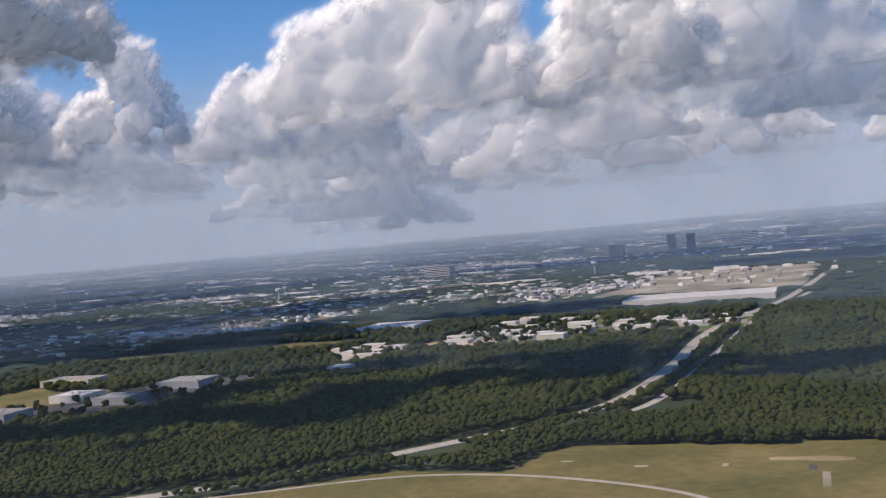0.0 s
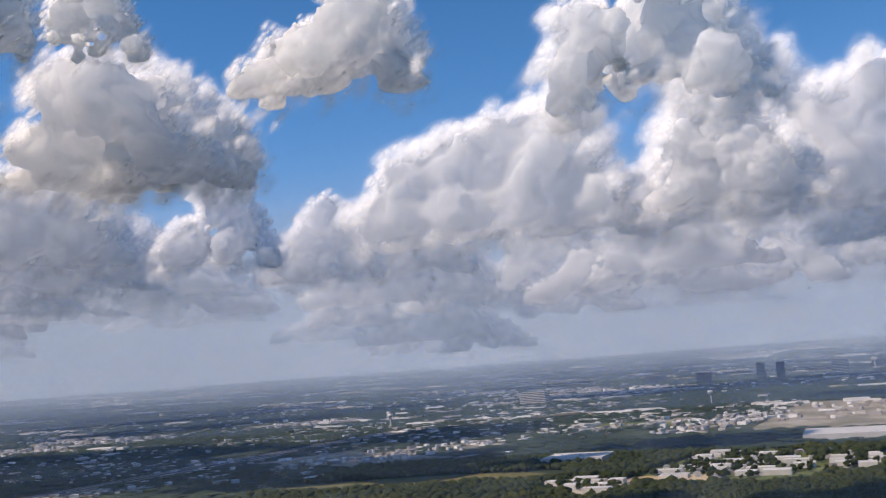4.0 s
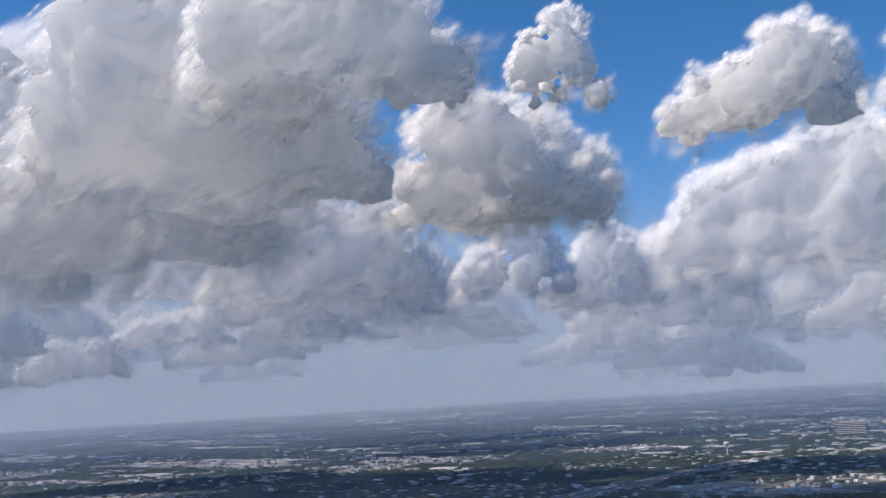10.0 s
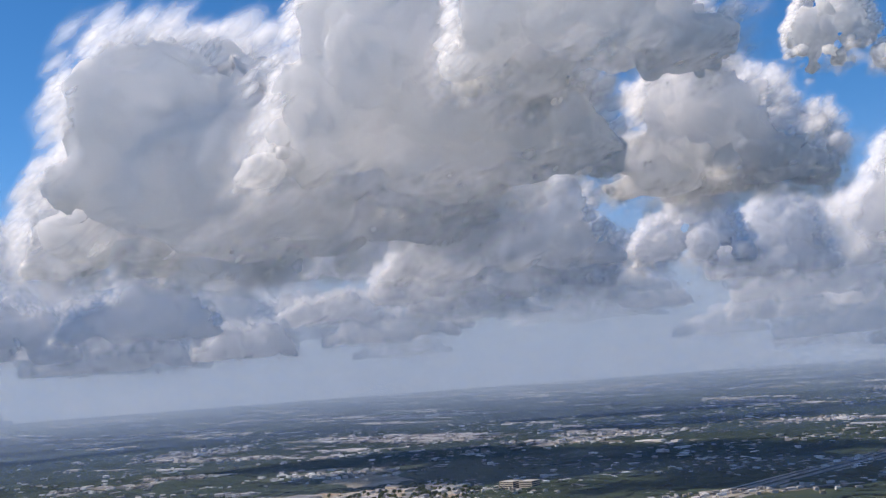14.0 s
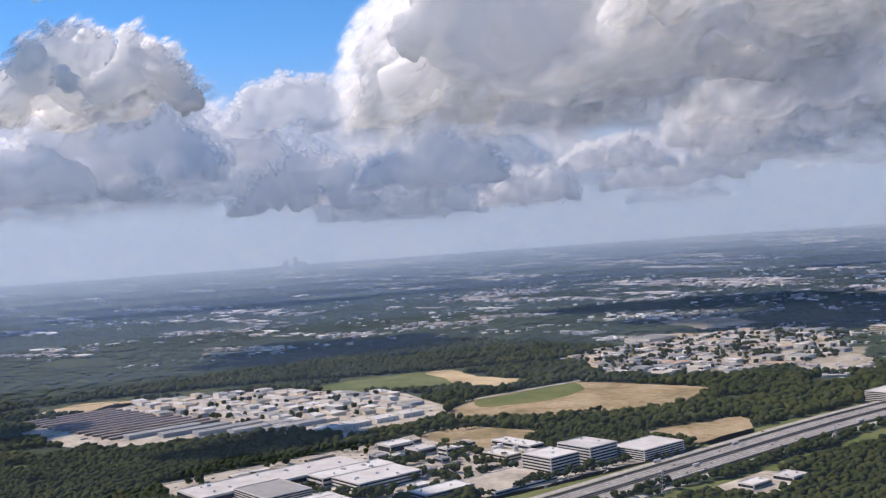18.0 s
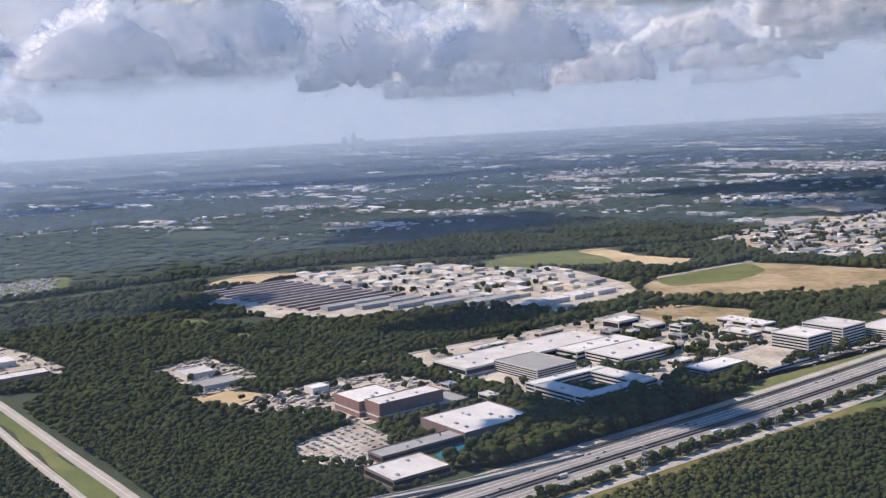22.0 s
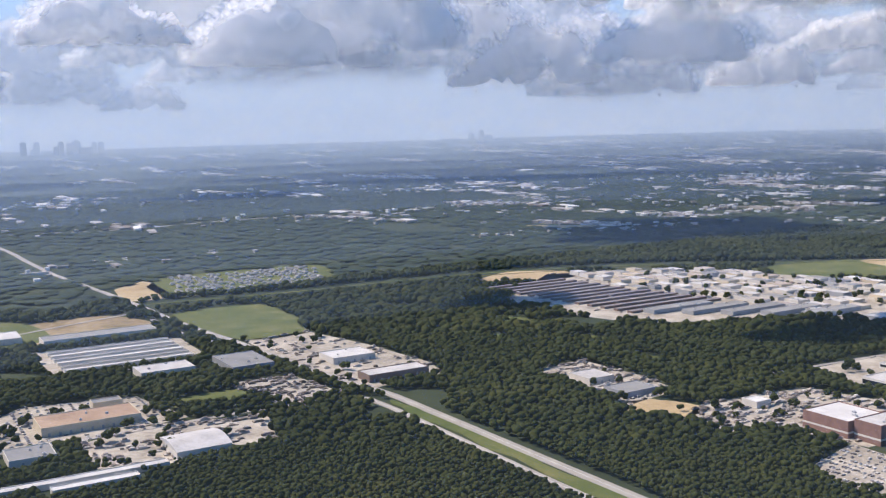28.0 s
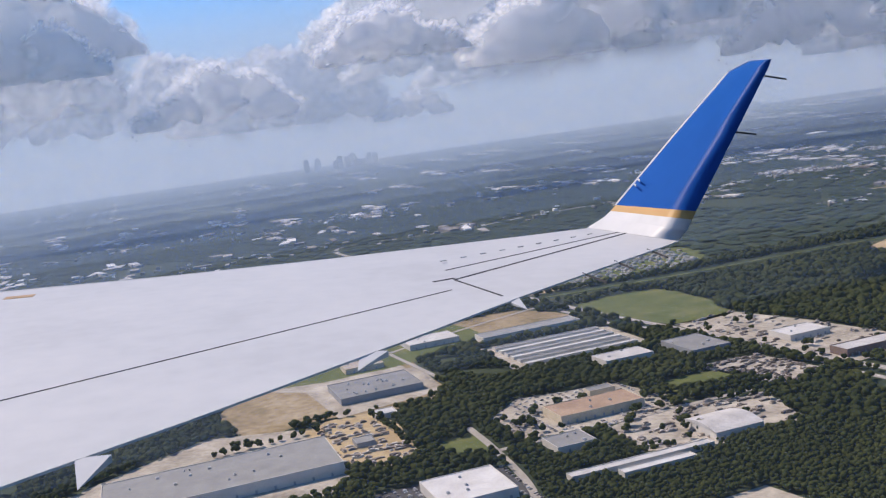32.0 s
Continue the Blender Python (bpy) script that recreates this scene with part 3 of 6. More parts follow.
area("brown_field", [(-916, 42), (-914, 75), (-865, 86), (-846, 50), (-872, 34)], M["brownfield"], "small ploughed brown field beside a plant", "field")
area("brown_field", [(-815, 112), (-798, 178), (-762, 140), (-762, 108)], M["brownfield"], "brown field beside the highway", "field")
area("sandy_field", [(-1145, 212), (-1137, 235), (-1080, 219), (-1018, 226), (-1010, 175), (-1056, 177), (-1100, 200)], M["sand"], "pale sandy field cut by tracks", "field", z=0.16)
area("canal_bank", [(-1168, 112), (-1150, 216), (-1050, 172), (-1107, 119)], M["grass"], "dry green field beside the estate", "field")
area("estate_yard", [(-1163, -118), (-1248, -20), (-1231, 26), (-1185, 92), (-1063, 135), (-990, 115), (-949, 87), (-947, 14), (-1008, 8), (-1030, -84), (-1084, -104)], M["lot"], "pale concrete yards of an industrial estate", "yard")
area("plant_yard", [(-925, -110), (-918, 40), (-880, 34), (-800, 62), (-764, 104), (-764, 40), (-772, -60), (-780, -108), (-870, -118)], M["lot"], "pale paved yards between office blocks", "yard")
area("storage_yard", [(-897, -213), (-910, -188), (-904, -135), (-865, -125), (-836, -140), (-836, -182), (-860, -186), (-878, -209)], M["lot"], "dusty yard crowded with stored goods", "yard")
area("parking_lot", [(-833, -216), (-842, -183), (-815, -185), (-792, -202), (-798, -214), (-816, -223)], M["lot"], "crowded car park among trees", "car park", z=0.14)
area("pond", [(-778, -185), (-786, -186), (-794, -174), (-790, -160), (-783, -161), (-777, -172)], M["pool"], "turquoise pond beside a white hall", "pond", z=0.20)
area("truck_yard", [(-992, -212), (-926, -212), (-932, -180), (-962, -176), (-1000, -178), (-1002, -196)], M["lot"], "pale truck yard in a forest clearing", "yard")
area("clearing", [(-930, -222), (-900, -214), (-905, -190), (-928, -200)], M["sand"], "sandy clearing beside the yard", "clearing")
area("warehouse_yard", [(-1151, -297), (-1153, -258), (-1100, -246), (-1042, -240), (-1018, -246), (-1012, -296), (-1070, -296)], M["lot"], "pale yard round long white warehouses", "yard")
area("meadow", [(-1262, -306), (-1260, -246), (-1153, -256), (-1151, -298), (-1212, -308)], M["grass"], "green meadow beside the warehouses", "meadow")
area("depot_yard", [(-1190, -402), (-1118, -404), (-1118, -326), (-1182, -324)], M["lot"], "pale depot yard with long trailer rows", "yard")
area("factory_yard", [(-1050, -444), (-1073, -424), (-1063, -378), (-1016, -368), (-1006, -412), (-1016, -446)], M["lot"], "concrete apron round a tan factory", "yard")
area("dome_yard", [(-1003, -414), (-1014, -384), (-1000, -340), (-962, -350), (-958, -388), (-970, -415)], M["lot"], "busy yard round a white arched hall", "yard")
area("green_square", [(-1048, -367), (-1048, -326), (-1031, -327), (-1030, -366)], M["grass"], "green grass square between trees", "grass")
area("truck_lot", [(-1062, -338), (-1058, -306), (-1014, -300), (-998, -328)], M["lot"], "truck park beside the road", "yard")
area("sandy_lot", [(-1100, -512), (-1088, -486), (-1022, -484), (-1030, -512)], M["sand"], "sandy lot with stacked pipes", "yard")
area("grass_plot", [(-1033, -475), (-1033, -457), (-1008, -459), (-1010, -473)], M["grass"], "small mown green plot", "grass")
area("factory_apron", [(-1075, -620), (-1085, -512), (-1022, -512), (-1012, -560), (-1020, -640)], M["lot"], "grey apron round a vast flat factory", "yard")
area("hall_yard", [(-992, -510), (-990, -462), (-950, -462), (-944, -500), (-958, -520)], M["asphalt"], "asphalt yard round a white warehouse", "yard")
area("pale_yard", [(-1180, -505), (-1180, -440), (-1118, -444), (-1106, -500)], M["lot"], "pale yard behind a long grey warehouse", "yard")
area("open_land", [(-1300, -520), (-1300, -400), (-1225, -388), (-1190, -440), (-1195, -520)], M["grass"], "open grassland with new tracks", "meadow")
area("sandy_field", [(-1393, -312), (-1424, -280), (-1332, -288), (-1335, -320)], M["sand"], "orange bare earth beside the suburb", "field")
area("hotel_yard", [(-803, -338), (-806, -294), (-767, -288), (-762, -314), (-776, -336)], M["lot"], "hotel car park with parked cars", "car park")
area("apartment_yard", [(-843, -370), (-846, -312), (-806, -308), (-806, -362)], M["lot"], "driveways round red-roofed apartments", "yard")
area("suburb_ground", [(-1431, -270), (-1428, -135), (-1330, -165), (-1328, -290)], M["grass"], "lawns between suburban houses", "lawn")
area("trailer_lot", [(-910, -455), (-915, -400), (-890, -396), (-884, -452)], M["lot"], "small pale lot in the woods", "yard")

# ---------- roads ----------
highway_line = [(-737, -420), (-739, -330), (-742, -243), (-742, -148), (-741, -60), (-744, 60), (-746, 180), (-742, 270), (-733, 377), (-712, 560), (-690, 800), (-650, 1150)]
H = smooth_line(highway_line)
highway = tagged(ribbon("highway", H, 25.0, M["road"], 0.24), "wide grey concrete highway with many lanes", "road", kind="structure")
CLEAR.append(offset_line(H, 20) + offset_line(H, -18)[::-1])
for o in (-9.5, -7.0, -4.5, 4.5, 7.0, 9.5):
    ribbon("lane_line", H, 0.16, M["paint"], 0.27, 0.02, o, highway)
for o in (-12.2, -1.2, 1.2, 12.2):
    ribbon("barrier", H, 0.45, M["asphalt"], 0.62, 0.4, o, highway)
for o, wd in ((-11.0, 1.6), (11.0, 1.6), (0.0, 1.9)):
    ribbon("shoulder", H, wd, M["asphalt"], 0.258, 0.02, o, highway)
road("frontage_road", [(x + 17.4, y) for x, y in highway_line], 4.6, M["roadpale"], "pale frontage road beside the highway", 7)
road("frontage_road", [(x - 16.5, y) for x, y in highway_line[1:]], 4.0, M["roadpale"], "pale frontage road along the offices", 7)
road("boulevard", [(-745, -281), (-812, -279), (-884, -281), (-958, -283), (-1004, -285), (-1059, -294), (-1143, -301), (-1219, -310), (-1352, -319), (-1520, -335)], 4.6, M["roadpale"], "straight pale boulevard carriageway through woods", 10)
road("boulevard", [(-745, -291), (-808, -291), (-895, -293), (-978, -294), (-1004, -297)], 3.4, M["roadpale"], "second carriageway beyond the grass median", 9)
area("median", [(-760, -282), (-812, -281), (-884, -283), (-958, -285), (-990, -288), (-978, -292), (-895, -291), (-808, -289), (-760, -289)], M["grass"], "green grass median between carriageways", "verge", z=0.2)
road("parkway", [(-260, 190), (-208, 226), (-186, 242), (-165, 262), (-150, 280), (-129, 305), (-115, 323), (-99, 364), (-91, 442), (-89, 543), (-80, 624), (-59, 724), (-44, 820), (-8, 1160)], 6.0, M["roadpale"], "pale parkway curving through dense woods", 13)
road("parkway", [(-108, 300), (-97, 328), (-84, 368), (-74, 500), (-66, 620), (-50, 724), (-34, 820)], 3.6, M["roadpale"], "second parkway carriageway", 6.5)
road("service_road", [(-215, 212), (-177, 231), (-141, 249), (-110, 251), (-78, 242), (-56, 228), (-40, 205)], 1.5, M["roadpale"], "narrow pale service road across the meadow", 2, lanes=False)
road("estate_road", [(-1000, -40), (-995, 10), (-993, 92), (-986, 229), (-975, 330)], 4.0, M["roadpale"], "pale road through the industrial estate", 8)
road("plant_road", [(-930, -130), (-925, -80), (-918, 20), (-925, 60), (-935, 100)], 2.6, M["roadpale"], "pale road behind the plant", 5, lanes=False)
road("levee_track", [(-1310, -310), (-1296, -213), (-1292, -120), (-1284, -50), (-1262, 20), (-1234, 81), (-1190, 140), (-1120, 250), (-1040, 400)], 3.0, M["grass"], "green levee strip along a canal", 26, lanes=False)
road("canal", [(-1297, -310), (-1283, -213), (-1279, -125), (-1272, -52), (-1250, 14), (-1222, 76), (-1178, 134)], 2.2, M["meadow"], "dry canal strip between grassy banks", 16, lanes=False)
road("side_road", [(-1225, -445), (-1127, -438)], 2.6, M["roadpale"], "pale side road between yards", 5, lanes=False)
road("side_road", [(-1046, -456), (-1011, -457), (-965, -461), (-930, -470)], 3.0, M["roadpale"], "pale side road past a green plot", 5, lanes=False)
road("side_road", [(-1011, -300), (-1009, -360), (-1008, -456)], 3.0, M["roadpale"], "side road between the yards", 6, lanes=False)
road("side_road", [(-1140, -303), (-1180, -318), (-1250, -322)], 3.0, M["roadpale"], "side road beside the meadow", 6, lanes=False)
road("side_road", [(-1282, -322), (-1255, -390), (-1215, -470)], 3.0, M["roadpale"], "new pale road across open grassland", 6, lanes=False)

def flyover(line, heights, width, label):
    line2 = smooth_line(line)
    hs = np.interp(np.linspace(0, 1, len(line2)), np.linspace(0, 1, len(heights)), heights)
    top = tagged(new("flyover"), label, "flyover")
    ribbon("deck", line2, width, M["roadpale"], thick=0.6, parent=top, heights=hs)
    for o in (-width / 2 + 0.15, width / 2 - 0.15):
        ribbon("parapet", line2, 0.3, M["roadpale"], thick=0.7, off=o, parent=top, heights=hs + 0.45)
    for i in range(3, len(line2) - 1, 4):
        if hs[i] > 1.6:
            x, y = line2[i]
            part("pier", *joined(box(x - 0.35, x + 0.35, y - 0.35, y + 0.35, 0.0, hs[i] - 0.9), box(x - 1.3, x + 1.3, y - 0.5, y + 0.5, hs[i] - 1.1, hs[i] - 0.6)), M["road"], top)

flyover([(-752, -150), (-756, -200), (-758, -232), (-755, -250), (-747, -262), (-736, -270), (-720, -273)], [0.3, 1.5, 3.5, 4.5, 5.0, 5.0, 4.5], 3.4, "curved concrete flyover ramp on piers")
flyover([(-790, -345), (-768, -318), (-753, -293), (-739, -277), (-722, -268), (-700, -262)], [0.3, 2.0, 4.0, 5.2, 5.4, 5.0], 3.4, "curved concrete connector bridge on piers")
flyover([(-775, -279), (-760, -276), (-742, -272), (-725, -270), (-712, -268)], [0.3, 1.5, 2.6, 1.8, 0.4], 6.0, "flat crossroads bridge over the highway")

# distant clearings and roads
area("far_clearing", [(-1585, 190), (-1545, 240), (-1515, 285), (-1490, 270), (-1520, 215), (-1560, 180)], M["sand"], "pale distant clearing along a road", "clearing")
area("far_clearing", [(-1930, 300), (-1890, 375), (-1870, 450), (-1845, 440), (-1870, 360), (-1905, 290)], M["lot"], "pale distant yard strip", "clearing")
area("far_field", [(-420, 1010), (-300, 1000), (-280, 1060), (-400, 1080)], M["grass"], "green distant field between woods", "field")
area("far_clearing", [(-1250, 620), (-1130, 560), (-1090, 620), (-1200, 690)], M["far_yard"], "pale distant commercial strip", "clearing")
area("far_clearing", [(-960, 420), (-860, 330), (-820, 360), (-900, 480)], M["far_yard"], "pale distant commercial lots", "clearing")
area("far_clearing", [(-650, 780), (-480, 700), (-440, 760), (-600, 870)], M["far_yard"], "pale distant suburb streets", "clearing")
area("far_clearing", [(-220, 900), (-40, 880), (-20, 1240), (-190, 1280)], M["far_yard"], "pale distant industrial district", "clearing")
road("far_road", [(-1520, -335), (-1700, -340), (-1926, -335), (-1900, -190), (-1925, -60), (-1924, 70)], 5, M["roadpale"], "distant pale road lined with lots", 22, lanes=False)

area("yard", [(-392, 340), (-386, 396), (-361, 450), (-313, 480), (-290, 440), (-300, 396), (-330, 372), (-352, 336)], M["asphalt"], "grey asphalt yard round the warehouses", "yard", 0.06)

area("dirt_yard", [(-1213, -548), (-1262, -494), (-1272, -440), (-1130, -442), (-1099, -462), (-1111, -511), (-1105, -546)], M["brownfield"], "dry grass and dirt between works", "yard", 0.05)
area("dirt_yard", [(-1200, -530), (-1225, -500), (-1222, -450), (-1170, -446), (-1172, -505)], M["lot"], "pale gravel yard between sheds", "yard", 0.09)
area("sand_yard", [(-1100, -516), (-1100, -480), (-1026, -482), (-1026, -512)], M["sand"], "bare tan sand yard beside a factory", "yard", 0.12)
area("works_yard", [(-1120, -560), (-1100, -516), (-1022, -512), (-1004, -520), (-1000, -614), (-1080, -614)], M["lot"], "pale concrete yard round the grey factory", "yard", 0.07)
area("shed_yard", [(-1274, -432), (-1285, -380), (-1284, -342), (-1225, -322), (-1203, -399), (-1215, -438)], M["brownfield"], "dry grass round long sheds", "yard", 0.06)
area("verge", [(-728, -240), (-734, -180), (-730, -118), (-727, -45), (-719, -47), (-720, -105), (-714, -136), (-714, -189), (-708, -221), (-700, -231), (-713, -243)], M["meadow"], "dry olive grass strip beside dense woods", "verge", 0.13)
area("workshop_yard", [(-262, 570), (-238, 690), (-217, 728), (-168, 706), (-148, 560), (-196, 540)], M["grass"], "green lots and lanes among small workshops", "yard", 0.08)
area("workshop_yard", [(-148, 575), (-148, 662), (-70, 676), (-70, 590)], M["grass"], "green lots beside the parkway woods", "yard", 0.08)
area("workshop_yard", [(-312, 545), (-290, 600), (-252, 556), (-264, 500)], M["lot"], "small paved yard at the woods edge", "yard", 0.17)

COMMERCE = [(-1040, 300), (-1100, 330), (-1107, 505), (-1060, 630), (-960, 545), (-885, 420), (-900, 300), (-985, 266)]
area("commercial_yard", COMMERCE, M["far_yard"], "dusty pale yards of a commercial district", "yard", 0.07)
area("filling_station_yard", [(-712, 30), (-712, 78), (-690, 84), (-684, 40)], M["lot"], "pale concrete forecourt beside the highway", "yard", 0.12)
for x, y, w, d, m in ((-97, 266, 1.6, 0.6, "lot"), (-76, 260, 1.8, 0.6, "lot"), (-55, 261, 0.8, 1.6, "lot"), (-34, 267, 9.0, 2.2, "brownfield"), (-31, 246, 0.9, 7.0, "far_yard"), (-34, 258, 1.0, 2.4, "asphalt")):
    area("concrete_slab", [(x - w, y - d), (x + w, y - d * 0.9), (x + w * 0.95, y + d), (x - w * 1.05, y + d)], M[m], "old broken concrete slab in the dry meadow", "slab", 0.14, False)
for x, y, w, d in ((-1105, -144, 16, 9), (-1041, -143, 12, 8), (-1075, -180, 9, 7), (-985, -150, 8, 6)):
    area("glade", [(x - w, y - d * 0.4), (x - w * 0.3, y - d), (x + w, y - d * 0.5), (x + w * 0.8, y + d * 0.6), (x, y + d), (x - w * 0.8, y + d * 0.5)], M["grass"], "small green glade in the woods", "clearing")

# ---------- woods ----------
PATH_XY = np.array([(x, y) for _, x, y, *_ in PATH][::3])
def clumps(points, sizes, per, name, mat, label, squash=0.8, lift=0.45, level=0):
    """Crowns of several leafy clumps each, joined."""
    v0, t0 = ico(level)
    t0 = t0[v0[t0][:, :, 2].mean(1) > (-0.72 if squash > 0.5 else -0.1)]
    n = len(points) * per
    rng = np.random.default_rng(len(points))
    base = np.repeat(points, per, axis=0)
    size = np.repeat(sizes, per)
    if per > 1:
        a = rng.uniform(0, 2 * np.pi, n)
        rad = rng.uniform(0.25, 0.75, n) * size
        off = np.c_[np.cos(a) * rad, np.sin(a) * rad, rng.uniform(0.9, 2.0, n) * size]
        s = size * rng.uniform(0.40, 0.78, n)
    else:
        off = np.c_[np.zeros(n), np.zeros(n), size * lift]
        s = size
    ang = rng.uniform(0, 2 * np.pi, n)
    shape = v0[None] * rng.uniform(0.66, 1.32, (n, len(v0), 1))
    c, sn = np.cos(ang)[:, None], np.sin(ang)[:, None]
    v = np.stack([shape[..., 0] * c - shape[..., 1] * sn, shape[..., 0] * sn + shape[..., 1] * c, shape[..., 2] * squash], -1) * s[:, None, None]
    v += (base + off)[:, None]
    t = t0[None] + (np.arange(n) * len(v0))[:, None, None]
    ob = new(name, fast_mesh(name, v.reshape(-1, 3), t.reshape(-1, 3), mat, squash > 0.5))
    return tagged(ob, label, "woods", kind="stuff")

def cleared(x, y):
    out = np.zeros(len(x), bool)
    for poly in CLEAR:
        px, py = [p[0] for p in poly], [p[1] for p in poly]
        m = np.flatnonzero((x > min(px)) & (x < max(px)) & (y > min(py)) & (y < max(py)) & ~out)
        if len(m):
            out[m] |= inside(x[m], y[m], list(poly))
    return out

def scattered(x0, x1, y0, y1, step, seed):
    rng = np.random.default_rng(seed)
    gx, gy = np.meshgrid(np.arange(x0, x1, step), np.arange(y0, y1, step))
    x, y = gx.ravel() + rng.uniform(-0.48, 0.48, gx.size) * step, gy.ravel() + rng.uniform(-0.48, 0.48, gx.size) * step
    keep = ~cleared(x, y)
    return x[keep], y[keep]

def field_noise(x, y, k, seed):
    return np.array([noise.noise((a * k, b * k, seed)) for a, b in zip(x, y)])

def woods():
    rng = np.random.default_rng(7)
    for lo, hi, step, per, size, lift, label in ((0, 360, 1.7, 1, (0.76, 1.24), 2.0, "dense mixed green woods of leafy crowns"), (360, 560, 2.8, 1, (1.3, 2.0), 1.6, "dense green woods beyond the yards"), (560, 9999, 4.2, 1, (2.0, 3.0), 1.0, "dense dark green distant woods")):
        pts = []
        for x0, x1, y0, y1 in ((-1330, -590, -640, 400), (-500, 90, 225, 720)):
            x, y = scattered(x0, x1, y0, y1, step, 3)
            d = np.min(np.hypot(x[:, None] - PATH_XY[None, :, 0], y[:, None] - PATH_XY[None, :, 1]), axis=1)
            m = (d >= lo) & (d < hi)
            x, y = x[m], y[m]
            g = field_noise(x, y, 0.02, 1.0)
            m = g > -0.45
            tall = 0.9 * field_noise(x[m], y[m], 0.06, 9.0) + rng.uniform(-0.5, 0.5, m.sum())
            pts.append(np.c_[x[m], y[m], lift + tall])
        p = np.concatenate(pts)
        clumps(p, rng.uniform(*size, len(p)) * rng.choice((0.75, 0.9, 1.0, 1.1, 1.25), len(p)), per, "woods", M["canopy"], label)
    # distant woods, thinner with open land between
    x, y = scattered(-2700, 700, -800, 2500, 16.0, 5)
    box_a = (x > -1330) & (x < -590) & (y > -640) & (y < 400)
    box_b = (x > -500) & (x < 90) & (y > 225) & (y < 720)
    nearby = (x > -760) & (y < 230)
    keep = ~(box_a | box_b | nearby) & (field_noise(x, y, 0.006, 4.0) > -0.55)
    x, y = x[keep], y[keep]
    for cx, cy, la, lb, ang in DISTRICTS:
        c, q = math.cos(radians(ang)), math.sin(radians(ang))
        u, w = ((x - cx) * c + (y - cy) * q) / la, ((y - cy) * c - (x - cx) * q) / lb
        k = ~((u * u + w * w < 1.0) & (rng.random(len(x)) < 0.85))
        x, y = x[k], y[k]
    p = np.c_[x, y, rise(x, y) + 0.6]
    clumps(p, rng.uniform(6.0, 11.0, len(p)), 1, "distant_woods", M["canopy_far"], "distant dark woodland patches across the plain", squash=0.15, lift=0.05)

    x, y = scattered(-4300, 800, -1500, 4200, 46.0, 6)
    r = np.hypot(x + 400, y + 290)
    keep = (r < 4280) & ~((x > -2700) & (x < 700) & (y > -800) & (y < 2500)) & (field_noise(x, y, 0.004, 7.0) > -0.15) & ((x < -1300) | (y > 700))
    x, y = x[keep], y[keep]
    clumps(np.c_[x, y, rise(x, y) + 0.6], rng.uniform(16, 28, len(x)), 1, "distant_woods", M["canopy_far"], "faint woodland patches near the horizon", squash=0.07, lift=0.0)

# ---------- far towns ----------
DISTRICTS = [  # middle, half length, half width, angle
    (-1276, 699, 115, 100, 20), (-1142, 466, 35, 40, 31), (-1541, 529, 70, 80, 22), (-1531, 646, 67, 45, 26), (-1997, 1057, 102, 120, 19),
    (-1666, 1271, 141, 110, 10), (-2500, 1980, 500, 50, 5), (-2738, 3303, 240, 50, 7), (-1049, 472, 50, 55, 32), (-956, 335, 34, 60, 37),
    (-1242, 494, 22, 26, 30), (-2532, 1492, 103, 50, 20), (-1915, 340, 60, 36, 22), (-1550, 250, 62, 26, 26), (-1550, 400, 52, 40, 22),
    (-2065, 619, 35, 40, 24), (-1548, 1198, 92, 80, 0), (-1253, 1106, 103, 90, 2), (-2166, 3043, 121, 90, -4), (-928, 1406, 67, 90, -4),
    (-1803, 904, 187, 60, 5), (-1209, 1254, 124, 100, 0), (-2731, 605, 159, 40, 12), (-1857, 75, 48, 18, 20), (-1019, 2307, 237, 90, -47),
    (-628, 2023, 248, 120, -53), (-1364, 2138, 199, 50, -39), (-700, 560, 80, 50, 40), (-520, 800, 120, 60, 60), (-250, 1000, 120, 60, 70)]
